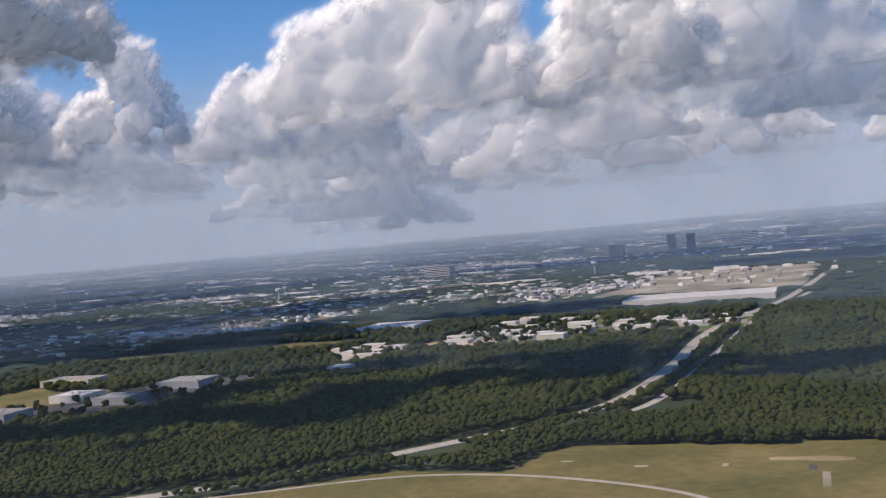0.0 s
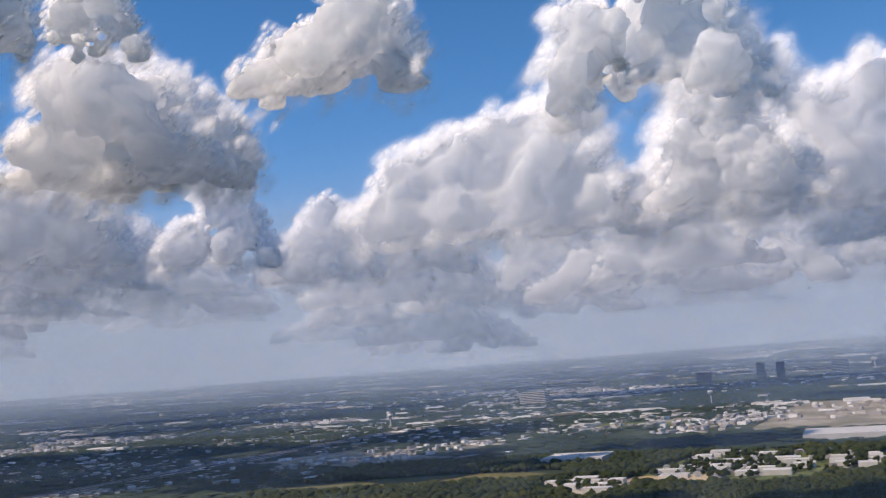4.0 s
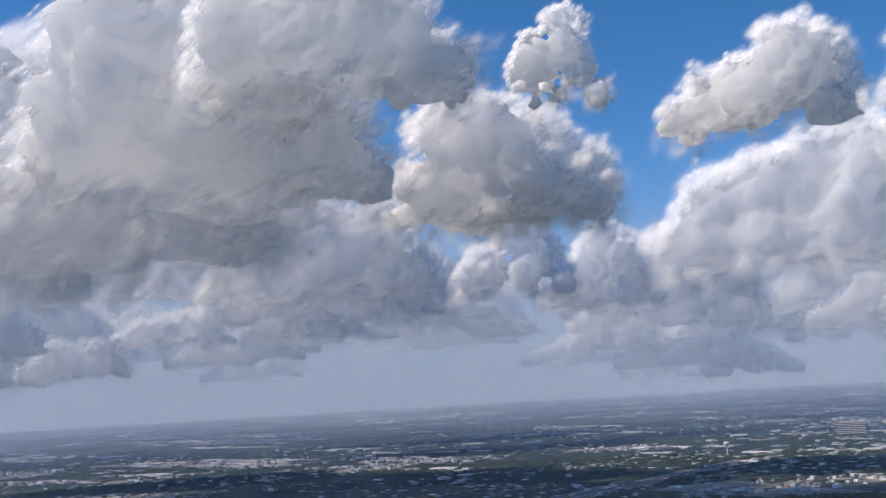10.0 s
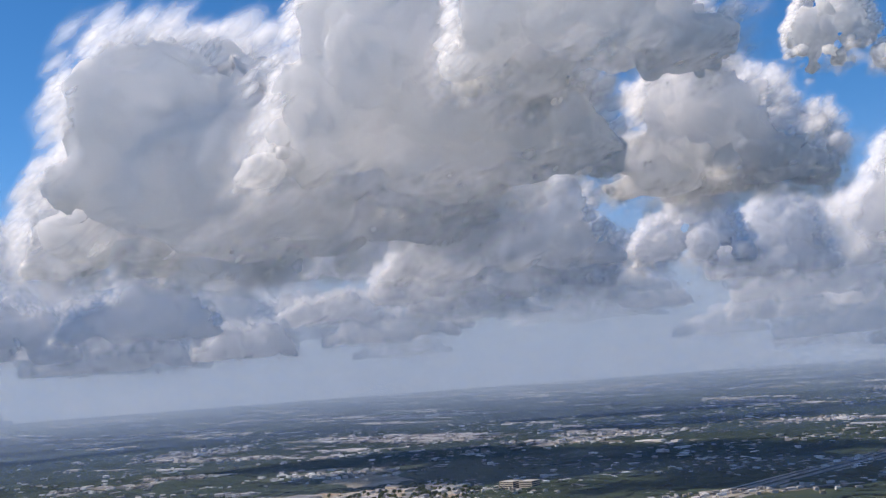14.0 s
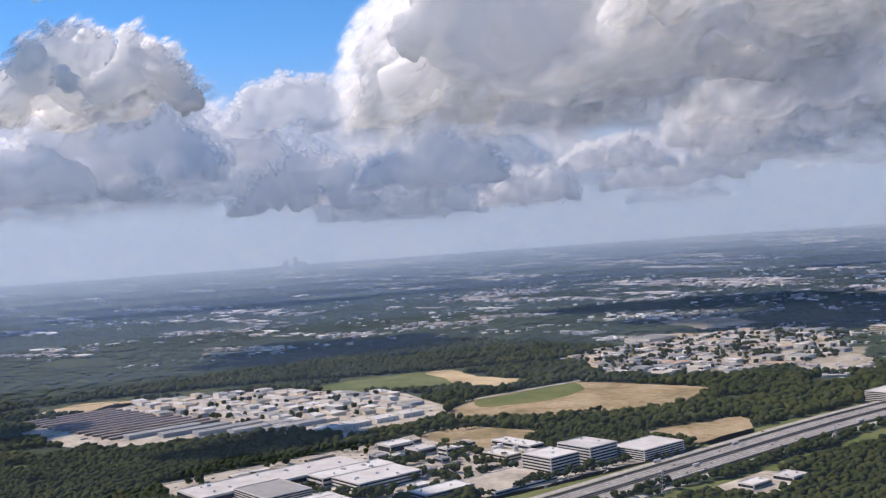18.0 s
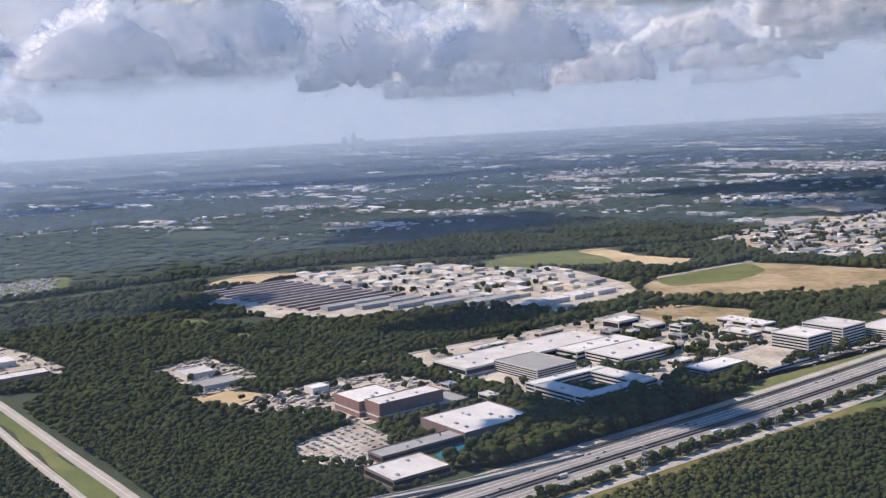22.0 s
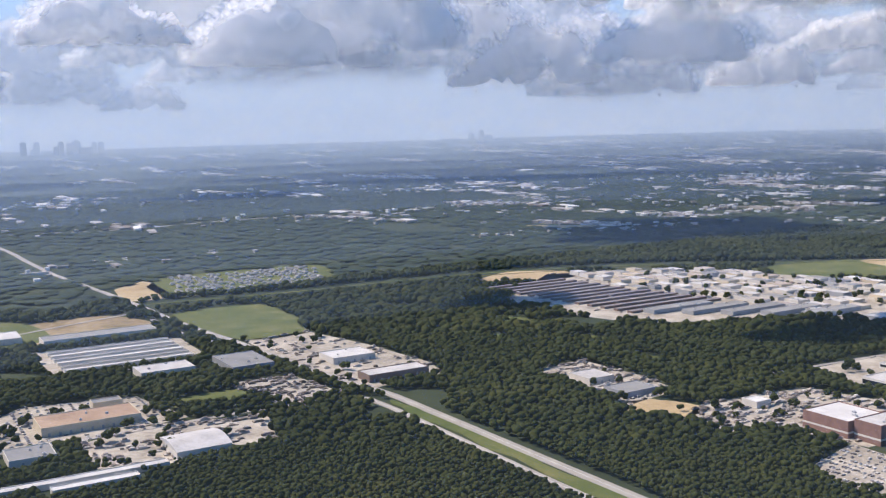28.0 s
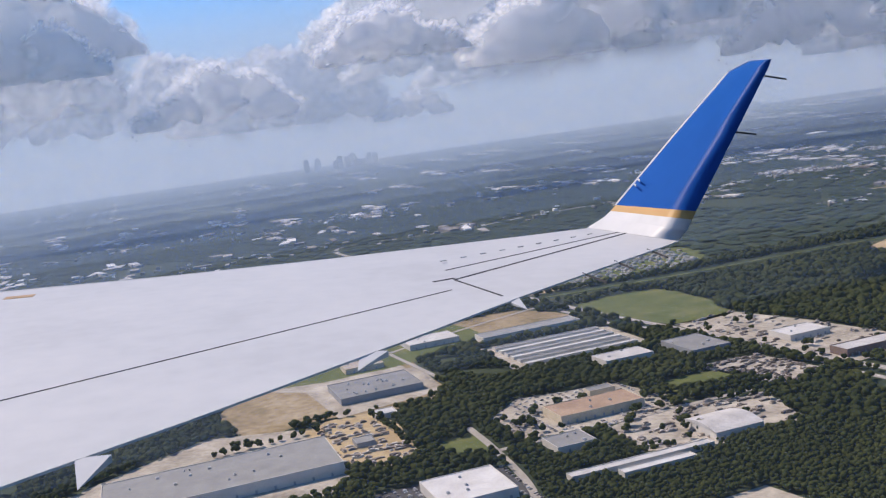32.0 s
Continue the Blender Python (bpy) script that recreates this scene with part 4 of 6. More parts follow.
def far_towns():
    rng = np.random.default_rng(11)
    v, f = [], []
    def put(x, y, w, d, h, a):
        z = float(rise(x, y))
        c, s = math.cos(a), math.sin(a)
        k = len(v)
        for zz in (z - 0.5, z + h):
            for sx, sy in ((-1, -1), (1, -1), (1, 1), (-1, 1)):
                v.append((x + (sx * w * c - sy * d * s) / 2, y + (sx * w * s + sy * d * c) / 2, zz))
        f.extend(tuple(k + i for i in q) for q in BOX)
    bands = [  # middle, along, across, angle, count
        (-480, 900, 330, 120, 62, 170), (-560, 1250, 300, 160, 75, 150), (-330, 1020, 120, 90, 40, 70), (-190, 1150, 160, 240, 80, 150),
        (-380, 1900, 420, 200, 0, 140), (-640, 1700, 200, 120, 20, 70), (-900, 640, 260, 110, 60, 120), (-1000, 480, 190, 90, 55, 110),
        (-880, 1000, 330, 130, 50, 150), (-1150, 1160, 420, 120, 60, 140), (-1480, 1120, 260, 60, 70, 70), (-1480, 240, 160, 26, 75, 36),
        (-1860, 330, 160, 22, 80, 30), (-1700, 700, 400, 160, 60, 90), (-2100, 900, 600, 200, 70, 100), (-1330, 560, 160, 60, 60, 50),
        (-800, 380, 90, 50, 40, 50), (-920, 330, 120, 60, 20, 70), (-1550, -420, 300, 50, 92, 60), (-1950, -300, 500, 90, 80, 80),
        (-2400, 100, 600, 160, 85, 80), (-180, 650, 60, 60, 20, 60), (-110, 640, 40, 30, 0, 24), (-680, 830, 180, 60, 50, 60), (-1750, 180, 240, 60, 80, 24),
        (-1120, 1800, 700, 260, 40, 130), (-300, 2500, 600, 150, 0, 80), (-1700, 1700, 700, 200, 45, 90), (-2500, -450, 400, 120, 90, 50)]
    for d in DISTRICTS:
        bands.append((d[0], d[1], d[2], d[3] * 0.6, d[4], int(24 + d[2] * 0.45)))
    lv, lf = [], []
    for cx, cy, la, lb, ang in DISTRICTS:
        a, k = radians(ang), len(lv)
        for _ in range(5):
            k = len(lv)
            ox, oy, sx, sy = rng.uniform(-0.7, 0.7) * la, rng.uniform(-0.7, 0.7) * lb, la * rng.uniform(0.12, 0.34), lb * rng.uniform(0.08, 0.24)
            for i in range(12):
                q = 2 * math.pi * i / 12
                r = rng.uniform(0.65, 1.2)
                u, w = ox + sx * math.copysign(abs(math.cos(q)) ** 0.6, math.cos(q)) * r, oy + sy * math.copysign(abs(math.sin(q)) ** 0.6, math.sin(q)) * r
                x, y = cx + u * math.cos(a) - w * math.sin(a), cy + u * math.sin(a) + w * math.cos(a)
                lv.append((x, y, float(rise(x, y)) + 0.5))
            lf.append(tuple(range(k, k + 12)))
    tagged(part("far_town_yards", lv, lf, M["far_yard"]), "pale paved yards and bare earth of distant towns", "yards", kind="stuff")
    for cx, cy, la, lb, ang, n in bands:
        a = radians(ang)
        far = math.hypot(cx + 350, cy + 100)
        for _ in range(int(n * 1.1)):
            u, w = rng.uniform(-la, la), rng.normal() * lb * 0.5
            x, y = cx + u * math.cos(a) - w * math.sin(a), cy + u * math.sin(a) + w * math.cos(a)
            g = min(1.7, 0.5 + far / 1700)
            big = rng.random() < 0.13
            put(x, y, rng.uniform(2.5, 8) * g * (2.4 if big else 1), rng.uniform(2, 5) * g * (1.3 if big else 1), rng.uniform(1.2, 2.6) * g, a + rng.choice([0, math.pi / 2]))
    for _ in range(420):
        x, y = rng.uniform(-4300, 500), rng.uniform(-900, 4000)
        r = math.hypot(x + 350, y + 300)
        if not 1500 < r < 4300:
            continue
        for _ in range(rng.integers(2, 12)):
            put(x + rng.normal() * 70, y + rng.normal() * 12, rng.uniform(8, 46) * (0.6 + r / 3500), rng.uniform(6, 14) * (0.6 + r / 3500), rng.uniform(2, 4), rng.uniform(-0.3, 0.3))
    tagged(part("far_town_buildings", v, f, M["towns"]), "pale roofs of distant towns scattered among woods", "buildings", kind="stuff")

far_towns()

# ---------- buildings ----------
FOOT = []
def building(name, label, x0, x1, y0, y1, h, wall="wall", roof="roof", floors=0, units=0, docks=0, par=0.3, group="", category="building", bands=None):
    cx, cy = (x0 + x1) / 2, (y0 + y1) / 2
    FOOT.append((x0, x1, y0, y1))
    CLEAR.append([(x0 - 2, y0 - 4), (x1 + 4, y0 - 4), (x1 + 4, y1 + 2), (x0 - 2, y1 + 2)])
    w, d = (x1 - x0) / 2, (y1 - y0) / 2
    top = tagged(new(name), label, category, group)
    top.location = (cx, cy, float(rise(cx, cy)))
    t = 0.25
    v = []
    for a, b, z in ((w, d, -0.3), (w, d, h + par), (w - t, d - t, h + par), (w - t, d - t, h - 0.02)):
        v += [(-a, -b, z), (a, -b, z), (a, b, z), (-a, b, z)]
    f = [(4 * r + i, 4 * r + (i + 1) % 4, 4 * r + 4 + (i + 1) % 4, 4 * r + 4 + i) for r in range(3) for i in range(4)]
    body = part("wall", v, f, M[wall], top)
    part("roof", *box(-w + t, w - t, -d + t, d - t, h - 0.25, h), M[roof], top)
    rng = random.Random(int(abs(cx * 7 + cy * 13)))
    if floors:
        fh = h / floors
        for i in range(floors):
            z0, z1 = i * fh + fh * 0.32, i * fh + fh * 0.82
            for sx in (-1, 1):
                part("window", *box(min(sx * w, sx * (w + 0.05)), max(sx * w, sx * (w + 0.05)), -d + 0.4, d - 0.4, z0, z1), M["glass"], body)
                part("window", *box(-w + 0.4, w - 0.4, min(sx * d, sx * (d + 0.05)), max(sx * d, sx * (d + 0.05)), z0, z1), M["glass"], body)
    for i in range(docks):
        u = -d + (i + 0.7) * 2 * d / (docks + 0.4)
        part("dock_door", *box(w, w + 0.06, u - 0.45, u + 0.45, 0.1, min(1.5, h * 0.6)), M["wall_grey"], body)
    for _ in range(units):
        ux, uy, s = rng.uniform(-w * 0.75, w * 0.75), rng.uniform(-d * 0.8, d * 0.8), rng.uniform(0.4, 0.9)
        part("roof_unit", *joined(box(ux - s, ux + s, uy - s * 0.7, uy + s * 0.7, h, h + 0.55), box(ux - s * 0.5, ux + s * 0.5, uy - s * 0.4, uy + s * 0.4, h + 0.55, h + 0.75)), M["metal"], top)
    return top

BRICK = [building("brick_building", "red-brown brick block with a pale roof", -866, -846, -180, -160, 6.2, "brick", "roof", 0, 3)]
BRICK.append(building("brick_building", "taller red-brown brick block with white roof", -845, -834, -178, -148, 7.2, "brick", "roof", 0, 3))
for b, (w, d) in zip(BRICK, ((10, 10), (5.5, 15))):
    part("stone_band", *box(-w - 0.06, w + 0.06, -d - 0.06, d + 0.06, 1.9, 2.6), M["wall"], b, "pale horizontal stone band")
building("white_hall", "low hall with a broad bright white roof", -818, -790, -170, -138, 3.6, "wall_brown", "roof", 0, 8)
building("shed", "low shed with a grey metal roof", -846, -830, -152, -138, 2.6, "wall_brown", "roof_grey")
building("shed", "small white flat-roofed shed", -900, -892, -176, -168, 2.6, "wall", "roof")
building("school_wing", "long low wing with pale grey roof", -800, -791, -204, -166, 2.8, "wall_brown", "roof_grey", 1, 4)
building("school_wing", "low brown pavilion with a white roof", -786, -768, -214, -192, 2.9, "wall_brown", "roof", 1, 3)
building("parking_garage", "grey concrete parking garage with open decks", -866, -836, -97, -74, 5.0, "wall", "roof_grey", 5, 0)
building("factory", "very large low factory with white roof", -892, -866, -113, -26, 3.8, "wall", "roof", 1, 12)
building("factory", "white-roofed factory wing with rooftop machines", -866, -851, -60, -20, 4.2, "wall", "roof", 2, 8)
building("office_block", "white office block with long dark windows", -850, -826, -56, -22, 4.4, "wall", "roof", 3, 5)
for a in ((-826, -820, -112, -72), (-796, -790, -112, -72), (-820, -796, -112, -103), (-820, -796, -81, -72)):
    building("courtyard_block", "pale office wing round a planted courtyard", *a, 4.6, "wall", "roof", 3, 2, group="courtyard office")
building("office_block", "glass office block with white flat roof", -792, -779, -54, -29, 6.0, "wall_grey", "roof", 5, 2)
building("office_block", "white-banded glass office block", -804, -784, 20, 38, 7.0, "wall", "roof", 5, 2)
building("office_block", "tall white-banded glass office block", -803, -781, 42, 60, 8.2, "wall", "roof", 6, 2)
building("parking_garage", "white concrete parking garage beside offices", -787, -766, 62, 90, 5.2, "wall", "roof", 5, 0)
building("deck", "low pale parking deck with parked cars", -804, -774, -22, 14, 1.6, "wall", "lot", 1, 0)
building("plant_block", "small white plant block", -896, -884, 0, 15, 5.0, "wall", "roof", 1, 2)
building("plant_block", "white plant block with tanks beside it", -880, -868, 6, 18, 3.6, "wall", "roof", 1, 2)
building("office_block", "distant white-banded office by the highway", -768, -747, 252, 284, 5.5, "wall", "roof", 5, 2)
building("warehouse", "long warehouse with bright white roof", -1034, -1022, -283, -252, 3.4, "wall_brown", "roof", 0, 0, 8)
building("warehouse", "pale warehouse in a wide yard", -1084, -1066, -281, -258, 3.0, "wall", "roof", 0, 2, 5)
building("warehouse", "tan-roofed factory with loading doors", -1040, -1020, -424, -386, 3.6, "wall_beige", "roof_tan", 0, 3, 9)
building("warehouse", "cream tower house on the tan factory", -1050, -1043, -400, -388, 4.6, "wall_beige", "roof_grey")
building("warehouse", "large white warehouse with clean roof", -984, -956, -495, -468, 3.6, "wall", "roof", 0, 4, 6)
building("factory", "vast factory with a flat grey roof", -1066, -1024, -605, -514, 4.6, "wall", "roof_grey", 0, 14, 12)
building("warehouse", "long grey warehouse with many skylights", -1164, -1128, -494, -452, 3.2, "wall_grey", "roof_grey", 0, 16, 6)
building("warehouse", "long pale warehouse at the field edge", -1216, -1200, -394, -332, 3.4, "wall", "roof_grey", 0, 0, 10)
building("warehouse", "white square warehouse among trees", -1109, -1092, -368, -342, 3.0, "wall", "roof", 0, 2, 4)
building("warehouse", "grey square warehouse among trees", -1110, -1078, -328, -307, 2.8, "wall_grey", "roof_grey", 0, 3, 4)
building("warehouse", "small grey-blue roofed shop", -1003, -987, -440, -424, 2.6, "wall", "roof_grey", 0, 3, 2)
building("warehouse", "white-roofed repair shop in the woods", -975, -960, -206, -192, 2.8, "wall", "roof", 0, 0, 3)
building("warehouse", "silver-roofed shed beside the truck yard", -948, -934, -208, -190, 2.4, "wall_grey", "roof_grey")
for i in range(6):
    building("trailer_row", "long row of parked white trailers", -1180 + i * 9.5, -1175 + i * 9.5, -396, -332, 1.5, "wall", "roof" if i % 2 else "roof_grey", group="trailer rows")
for i, (a, b) in enumerate(((-468, -402), (-452, -414))):
    building("bus_row", "narrow pale roofed row in the woods", -962 + i * 8, -957 + i * 8, a + 20, b + 10, 1.8, "wall", "roof", group="roofed rows")
building("hotel", "five-storey beige hotel with pale roof", -798, -788, -328, -297, 4.4, "wall_beige", "roof_warm", 5, 3)
building("hotel_annex", "low beige annex with brown roof", -787, -779, -330, -317, 3.4, "wall_beige", "roof_tan", 3, 0)
building("office_tower", "tan terraced office with rows of windows", -723, -704, -257, -239, 5.2, "wall_beige", "roof_warm", 5, 3)
building("office_core", "upper tan terrace of the office block", -719, -708, -254, -244, 6.8, "wall_beige", "roof_warm", 7, 2)
building("office_wing", "low tan office wing with brown roof", -703, -686, -247, -229, 3.4, "wall_beige", "roof_tan", 3, 4)
# first stretch
building("warehouse", "long white warehouse with bright roof", -345, -300, 672, 712, 4.2, "wall", "roof", 0, 3, 6)
building("warehouse", "huge white distribution centre", -170, -58, 780, 835, 4.0, "wall", "roof", 0, 10, 12)
building("warehouse", "grey-roofed warehouse in cloud shade", -347, -322, 432, 452, 3.6, "wall_grey", "roof_grey", 0, 4, 4)
building("warehouse", "grey flat warehouse beside a meadow", -394, -366, 348, 366, 3.4, "wall_grey", "roof_grey", 0, 4, 4)
building("warehouse", "pale warehouse beside a meadow", -384, -364, 397, 414, 3.6, "wall", "roof", 0, 3, 3)
building("warehouse", "grey warehouse at the woods edge", -352, -332, 388, 404, 3.4, "wall_grey", "roof_grey", 0, 3, 3)
building("warehouse", "long cream warehouse beside the meadow", -441, -408, 456, 474, 3.4, "wall_beige", "roof_grey", 0, 3, 4)
building("warehouse", "white-roofed long shed in a dirt yard", -1246, -1222, -433, -402, 3.2, "wall", "roof", 0, 3, 5)
building("warehouse", "small pale shed beside a dirt yard", -1211, -1194, -478, -456, 2.8, "wall_beige", "roof_warm", 0, 1, 3)
building("shed", "small site shed on bare sand", -1062, -1052, -503, -495, 2.0, "wall_grey", "roof_grey")
building("shed", "pale shed at the works gate", -1098, -1088, -486, -476, 2.4, "wall", "roof")
SMALL_YARDS = ([(-254, 586), (-233, 680), (-217, 722), (-174, 700), (-154, 572), (-196, 561)], [(-145, 595), (-146, 655), (-75, 670), (-74, 608)], [(-304, 557), (-287, 591), (-259, 556), (-266, 516)])
for k, poly in enumerate(SMALL_YARDS):
    g, done = random.Random(70 + k), []
    while len(done) < (16, 12, 7)[k]:
        x, y = g.uniform(min(p[0] for p in poly), max(p[0] for p in poly)), g.uniform(min(p[1] for p in poly), max(p[1] for p in poly))
        w, d = g.uniform(4, 9), g.uniform(3, 6)
        if inside(np.array([x]), np.array([y]), poly)[0] and all(abs(x - a) > w + b + 1 or abs(y - c) > d + e + 1 for a, b, c, e in done):
            done.append((x, w, y, d))
            building("workshop", "small white-roofed workshop in a paved yard", x - w, x + w, y - d, y + d, g.uniform(2.0, 3.2), "wall", "roof", par=0.1, group="small workshops")
def commerce():
    """Shops and workshops standing apart in the commercial yards."""
    g, done = random.Random(90), []
    for _ in range(520):
        x, y = g.uniform(-1105, -890), g.uniform(268, 625)
        big = g.random() < 0.12
        w, d = g.uniform(3, 8) * (2.2 if big else 1), g.uniform(2.5, 6) * (1.8 if big else 1)
        if inside(np.array([x]), np.array([y]), COMMERCE)[0] and all(abs(x - a) > w + b + 2 or abs(y - c) > d + e + 2 for a, b, c, e in done):
            done.append((x, w, y, d))
            roof = g.choice(["roof", "roof_warm", "roof_warm", "roof_grey", "roof_grey", "roof_tan"])
            building("shop", {"roof": "flat white-roofed shop in a dusty yard", "roof_warm": "flat tan-roofed shop in a dusty yard", "roof_grey": "flat grey-roofed shop in a dusty yard", "roof_tan": "rust-roofed workshop in a dusty yard"}[roof], x - w, x + w, y - d, y + d, g.uniform(1.6, 3.4), g.choice(["wall", "wall_beige", "wall_grey"]), roof, par=0.12, group="commercial shops")
commerce()
building("canopy_station", "low white filling station by the highway", -704, -696, 48, 60, 2.0, "wall", "roof", 1, 1)
building("shop", "small pale shop by the highway", -700, -690, 66, 76, 2.4, "wall", "roof", 1, 2)
building("shed", "small pale shed in the woods", -268, -257, 466, 478, 3.0, "wall", "roof")
for x, y, w, d, h, mt, fl in ((-632, 1648, 22, 14, 20, "wall", 7), (-400, 2060, 14, 14, 22, "tower", 9), (-290, 2060, 8, 8, 34, "tower", 12), (-254, 2072, 8, 8, 32, "tower", 12), (-145, 2140, 16, 14, 28, "wall", 9), (-520, 2200, 20, 14, 16, "tower", 6), (-60, 2300, 24, 16, 18, "tower", 7)):
    building("tower_block", "distant tower block above the trees", x - w, x + w, y - d, y + d, h, mt, "roof_grey", fl, 1, group="distant towers")
building("flat_block", "pair of distant tan apartment blocks", -945, -930, 562, 576, 7, "wall_beige", "roof", 4)
building("flat_block", "distant tan apartment block", -926, -912, 566, 580, 7, "wall_beige", "roof", 4)
building("warehouse", "long distant warehouse with grey roof", -1128, -1096, 440, 480, 4, "wall", "roof_grey", 0, 4)

# small plant buildings between the large ones
for i, (x, y, w, dd, hh) in enumerate(((-905, -70, 6, 20, 2.2), (-905, -30, 5, 16, 2.6), (-880, -10, 8, 7, 3.0), (-868, -6, 5, 5, 4.0), (-872, 40, 10, 6, 2.0), (-848, 6, 7, 5, 2.4), (-822, 42, 8, 6, 2.6), (-816, 10, 5, 9, 2.0), (-836, -12, 9, 6, 2.2), (-812, -34, 7, 9, 2.4), (-900, 26, 6, 7, 2.6), (-858, -128, 6, 5, 2.0), (-830, -128, 8, 5, 2.4))):
    building("plant_block", "small pale service block in a paved yard", x - w / 2, x + w / 2, y - dd / 2, y + dd / 2, hh, ("wall", "wall_beige", "wall_grey")[i % 3], ("roof", "roof_warm", "roof_grey")[i % 3], 1, 2, group="service blocks")

# industrial estate: many sheds on a grid
def estate():
    rng = random.Random(5)
    zone = [(-1235, -10), (-1228, 22), (-1185, 88), (-1063, 130), (-1000, 110), (-1000, 14), (-1030, -2), (-1090, 0), (-1150, -20)]
    for gx in range(-1232, -1000, 17):
        for gy in range(-18, 132, 14):
            x, y = gx + rng.uniform(-2, 2), gy + rng.uniform(-2, 2)
            if rng.random() < 0.14 or not inside(np.array([x]), np.array([y]), zone)[0]:
                continue
            w, d = rng.uniform(10, 15) / 2, rng.uniform(6, 11) / 2
            building("estate_shed", "light industrial shed with pale roof", x - w, x + w, y - d, y + d, rng.uniform(1.8, 3.0), rng.choice(["wall", "wall", "wall_grey", "wall_beige"]), rng.choice(["roof", "roof", "roof_warm", "roof_grey"]), 0, rng.choice([0, 0, 1, 2]), 0, 0.12, "estate sheds")
    for i in range(13):
        x = -1215 + i * 11
        building("storage_row", "low dark-roofed storage row", x - 2.2, x + 2.2, -96 + i * 1.5, -28 + i * 2, 1.5, "wall_brown", "roof_dark", par=0.05, group="storage rows")
    for i in range(5):
        building("estate_shed", "long grey estate warehouse", -1080 + i * 16, -1070 + i * 16, -70 + i * 16, -22 + i * 14, 2.6, "wall_grey", "roof_grey", 0, 2, 0, 0.12, "estate sheds")
    for i in range(4):
        building("estate_shed", "long white estate warehouse by the road", -985, -972, 10 + i * 20, 26 + i * 20, 2.8, "wall", "roof", 0, 1, 3, 0.12, "estate sheds")

estate()

# ---------- single trees ----------
def tree(kind, seed):
    rng = np.random.default_rng(seed)
    top = tagged(new("tree"), ("broad dark green live oak beside a paved yard", "round green street tree on a grass verge", "tall narrow green pine at a yard edge")[kind], "tree", "single trees")
    h, r = ((3.0, 1.7), (2.4, 1.2), (4.2, 1.1))[kind]
    v, f = [], []
    def limb(p, q, a, b):
        k, d = len(v), (Vector(q) - Vector(p)).normalized()
        s = d.orthogonal().normalized()
        t = d.cross(s)
        for c, w in ((p, a), (q, b)):
            for i in range(5):
                g = 2 * math.pi * i / 5
                v.append(tuple(Vector(c) + (s * math.cos(g) + t * math.sin(g)) * w))
        f.extend((k + i, k + (i + 1) % 5, k + 5 + (i + 1) % 5, k + 5 + i) for i in range(5))
    limb((0, 0, -0.2), (0.05, 0, h * 0.6), 0.16, 0.09)
    for i in range(4):
        a = rng.uniform(0, 6.28)
        limb((0.03, 0, h * (0.3 + 0.07 * i)), (math.cos(a) * r * 0.6, math.sin(a) * r * 0.6, h * (0.55 + 0.08 * i)), 0.07, 0.03)
    part("trunk", v, f, M["bark"], top)
    v0, t0 = ico(0)
    vs, ts = [], []
    for i in range(26):
        a, q, z = rng.uniform(0, 6.28), rng.uniform(0, 1) ** 0.5, rng.uniform(0, 1)
        wide = math.sin(math.pi * (0.15 + 0.8 * z)) if kind != 2 else 1.05 - z
        c = np.array([math.cos(a) * q * r * wide, math.sin(a) * q * r * wide, h * (0.42 + 0.58 * z)])
        vs.append(v0 * rng.uniform(0.8, 1.25, (12, 1)) * r * rng.uniform(0.22, 0.40) * np.array([1, 1, 0.8]) + c)
        ts.append(t0 + 12 * i)
    ob = new("crown", fast_mesh("crown", np.concatenate(vs), np.concatenate(ts), M["canopy"]))
    ob.parent = top
    return top

TREES = [tree(k, 40 + i) for i, k in enumerate((0, 0, 1, 1, 2))]
for i, t in enumerate(TREES):
    t.location = (-806 + i * 4, -120 + (i % 2) * 3, 0)
def plant(points, kinds=(0, 1, 2, 3), seed=1):
    rng = random.Random(seed)
    if seed in (8, 10, 12, 31, 32, 33, 35, 37) or seed >= 39:
        p = np.array([(x + rng.uniform(-1.2, 1.2), y + rng.uniform(-1.2, 1.2), 0.0) for x, y in points])
        clumps(p, np.array([rng.uniform(1.2, 2.1) * (1.5 if seed == 39 else 1.0) for _ in points]), 12, "grove", M["canopy"], "grove of dark green live oaks among yards")
        return
    for x, y in points:
        s = rng.uniform(0.75, 1.3)
        t = copy_thing(TREES[rng.choice(kinds)], pose(x + rng.uniform(-1.2, 1.2), y + rng.uniform(-1.2, 1.2), 0, 0, 0, rng.uniform(0, 360)))
        t.scale = (s, s, s)
def row(x0, y0, x1, y1, n):
    return [(x0 + (x1 - x0) * i / (n - 1), y0 + (y1 - y0) * i / (n - 1)) for i in range(n)]
bushes = [(x + 13.9, y) for x, y in H if -245 < y < 60]
plant([(x + (u - x) * k / 5, y + (w - y) * k / 5) for (x, y), (u, w) in zip(bushes, bushes[1:]) for k in range(5)], (2, 3), 50)
plant(row(-912, 56, -888, 112, 16) + row(-888, 112, -880, 152, 12), (0, 1), 3)
plant(row(-777, -140, -775, -60, 30) + row(-782, -135, -780, -62, 26) + row(-786, -62, -776, -20, 14), (0, 1), 4)
plant(row(-776, -10, -772, 56, 22) + row(-780, 0, -779, 14, 6), (0, 1), 5)
plant(row(-816, -92, -800, -92, 8) + row(-816, -96, -800, -88, 8), (0, 1), 6)
plant(row(-864, -68, -838, -66, 9) + row(-850, -118, -826, -116, 10) + row(-874, 20, -850, 22, 12) + row(-872, 26, -846, 28, 10), (0, 1, 2), 7)
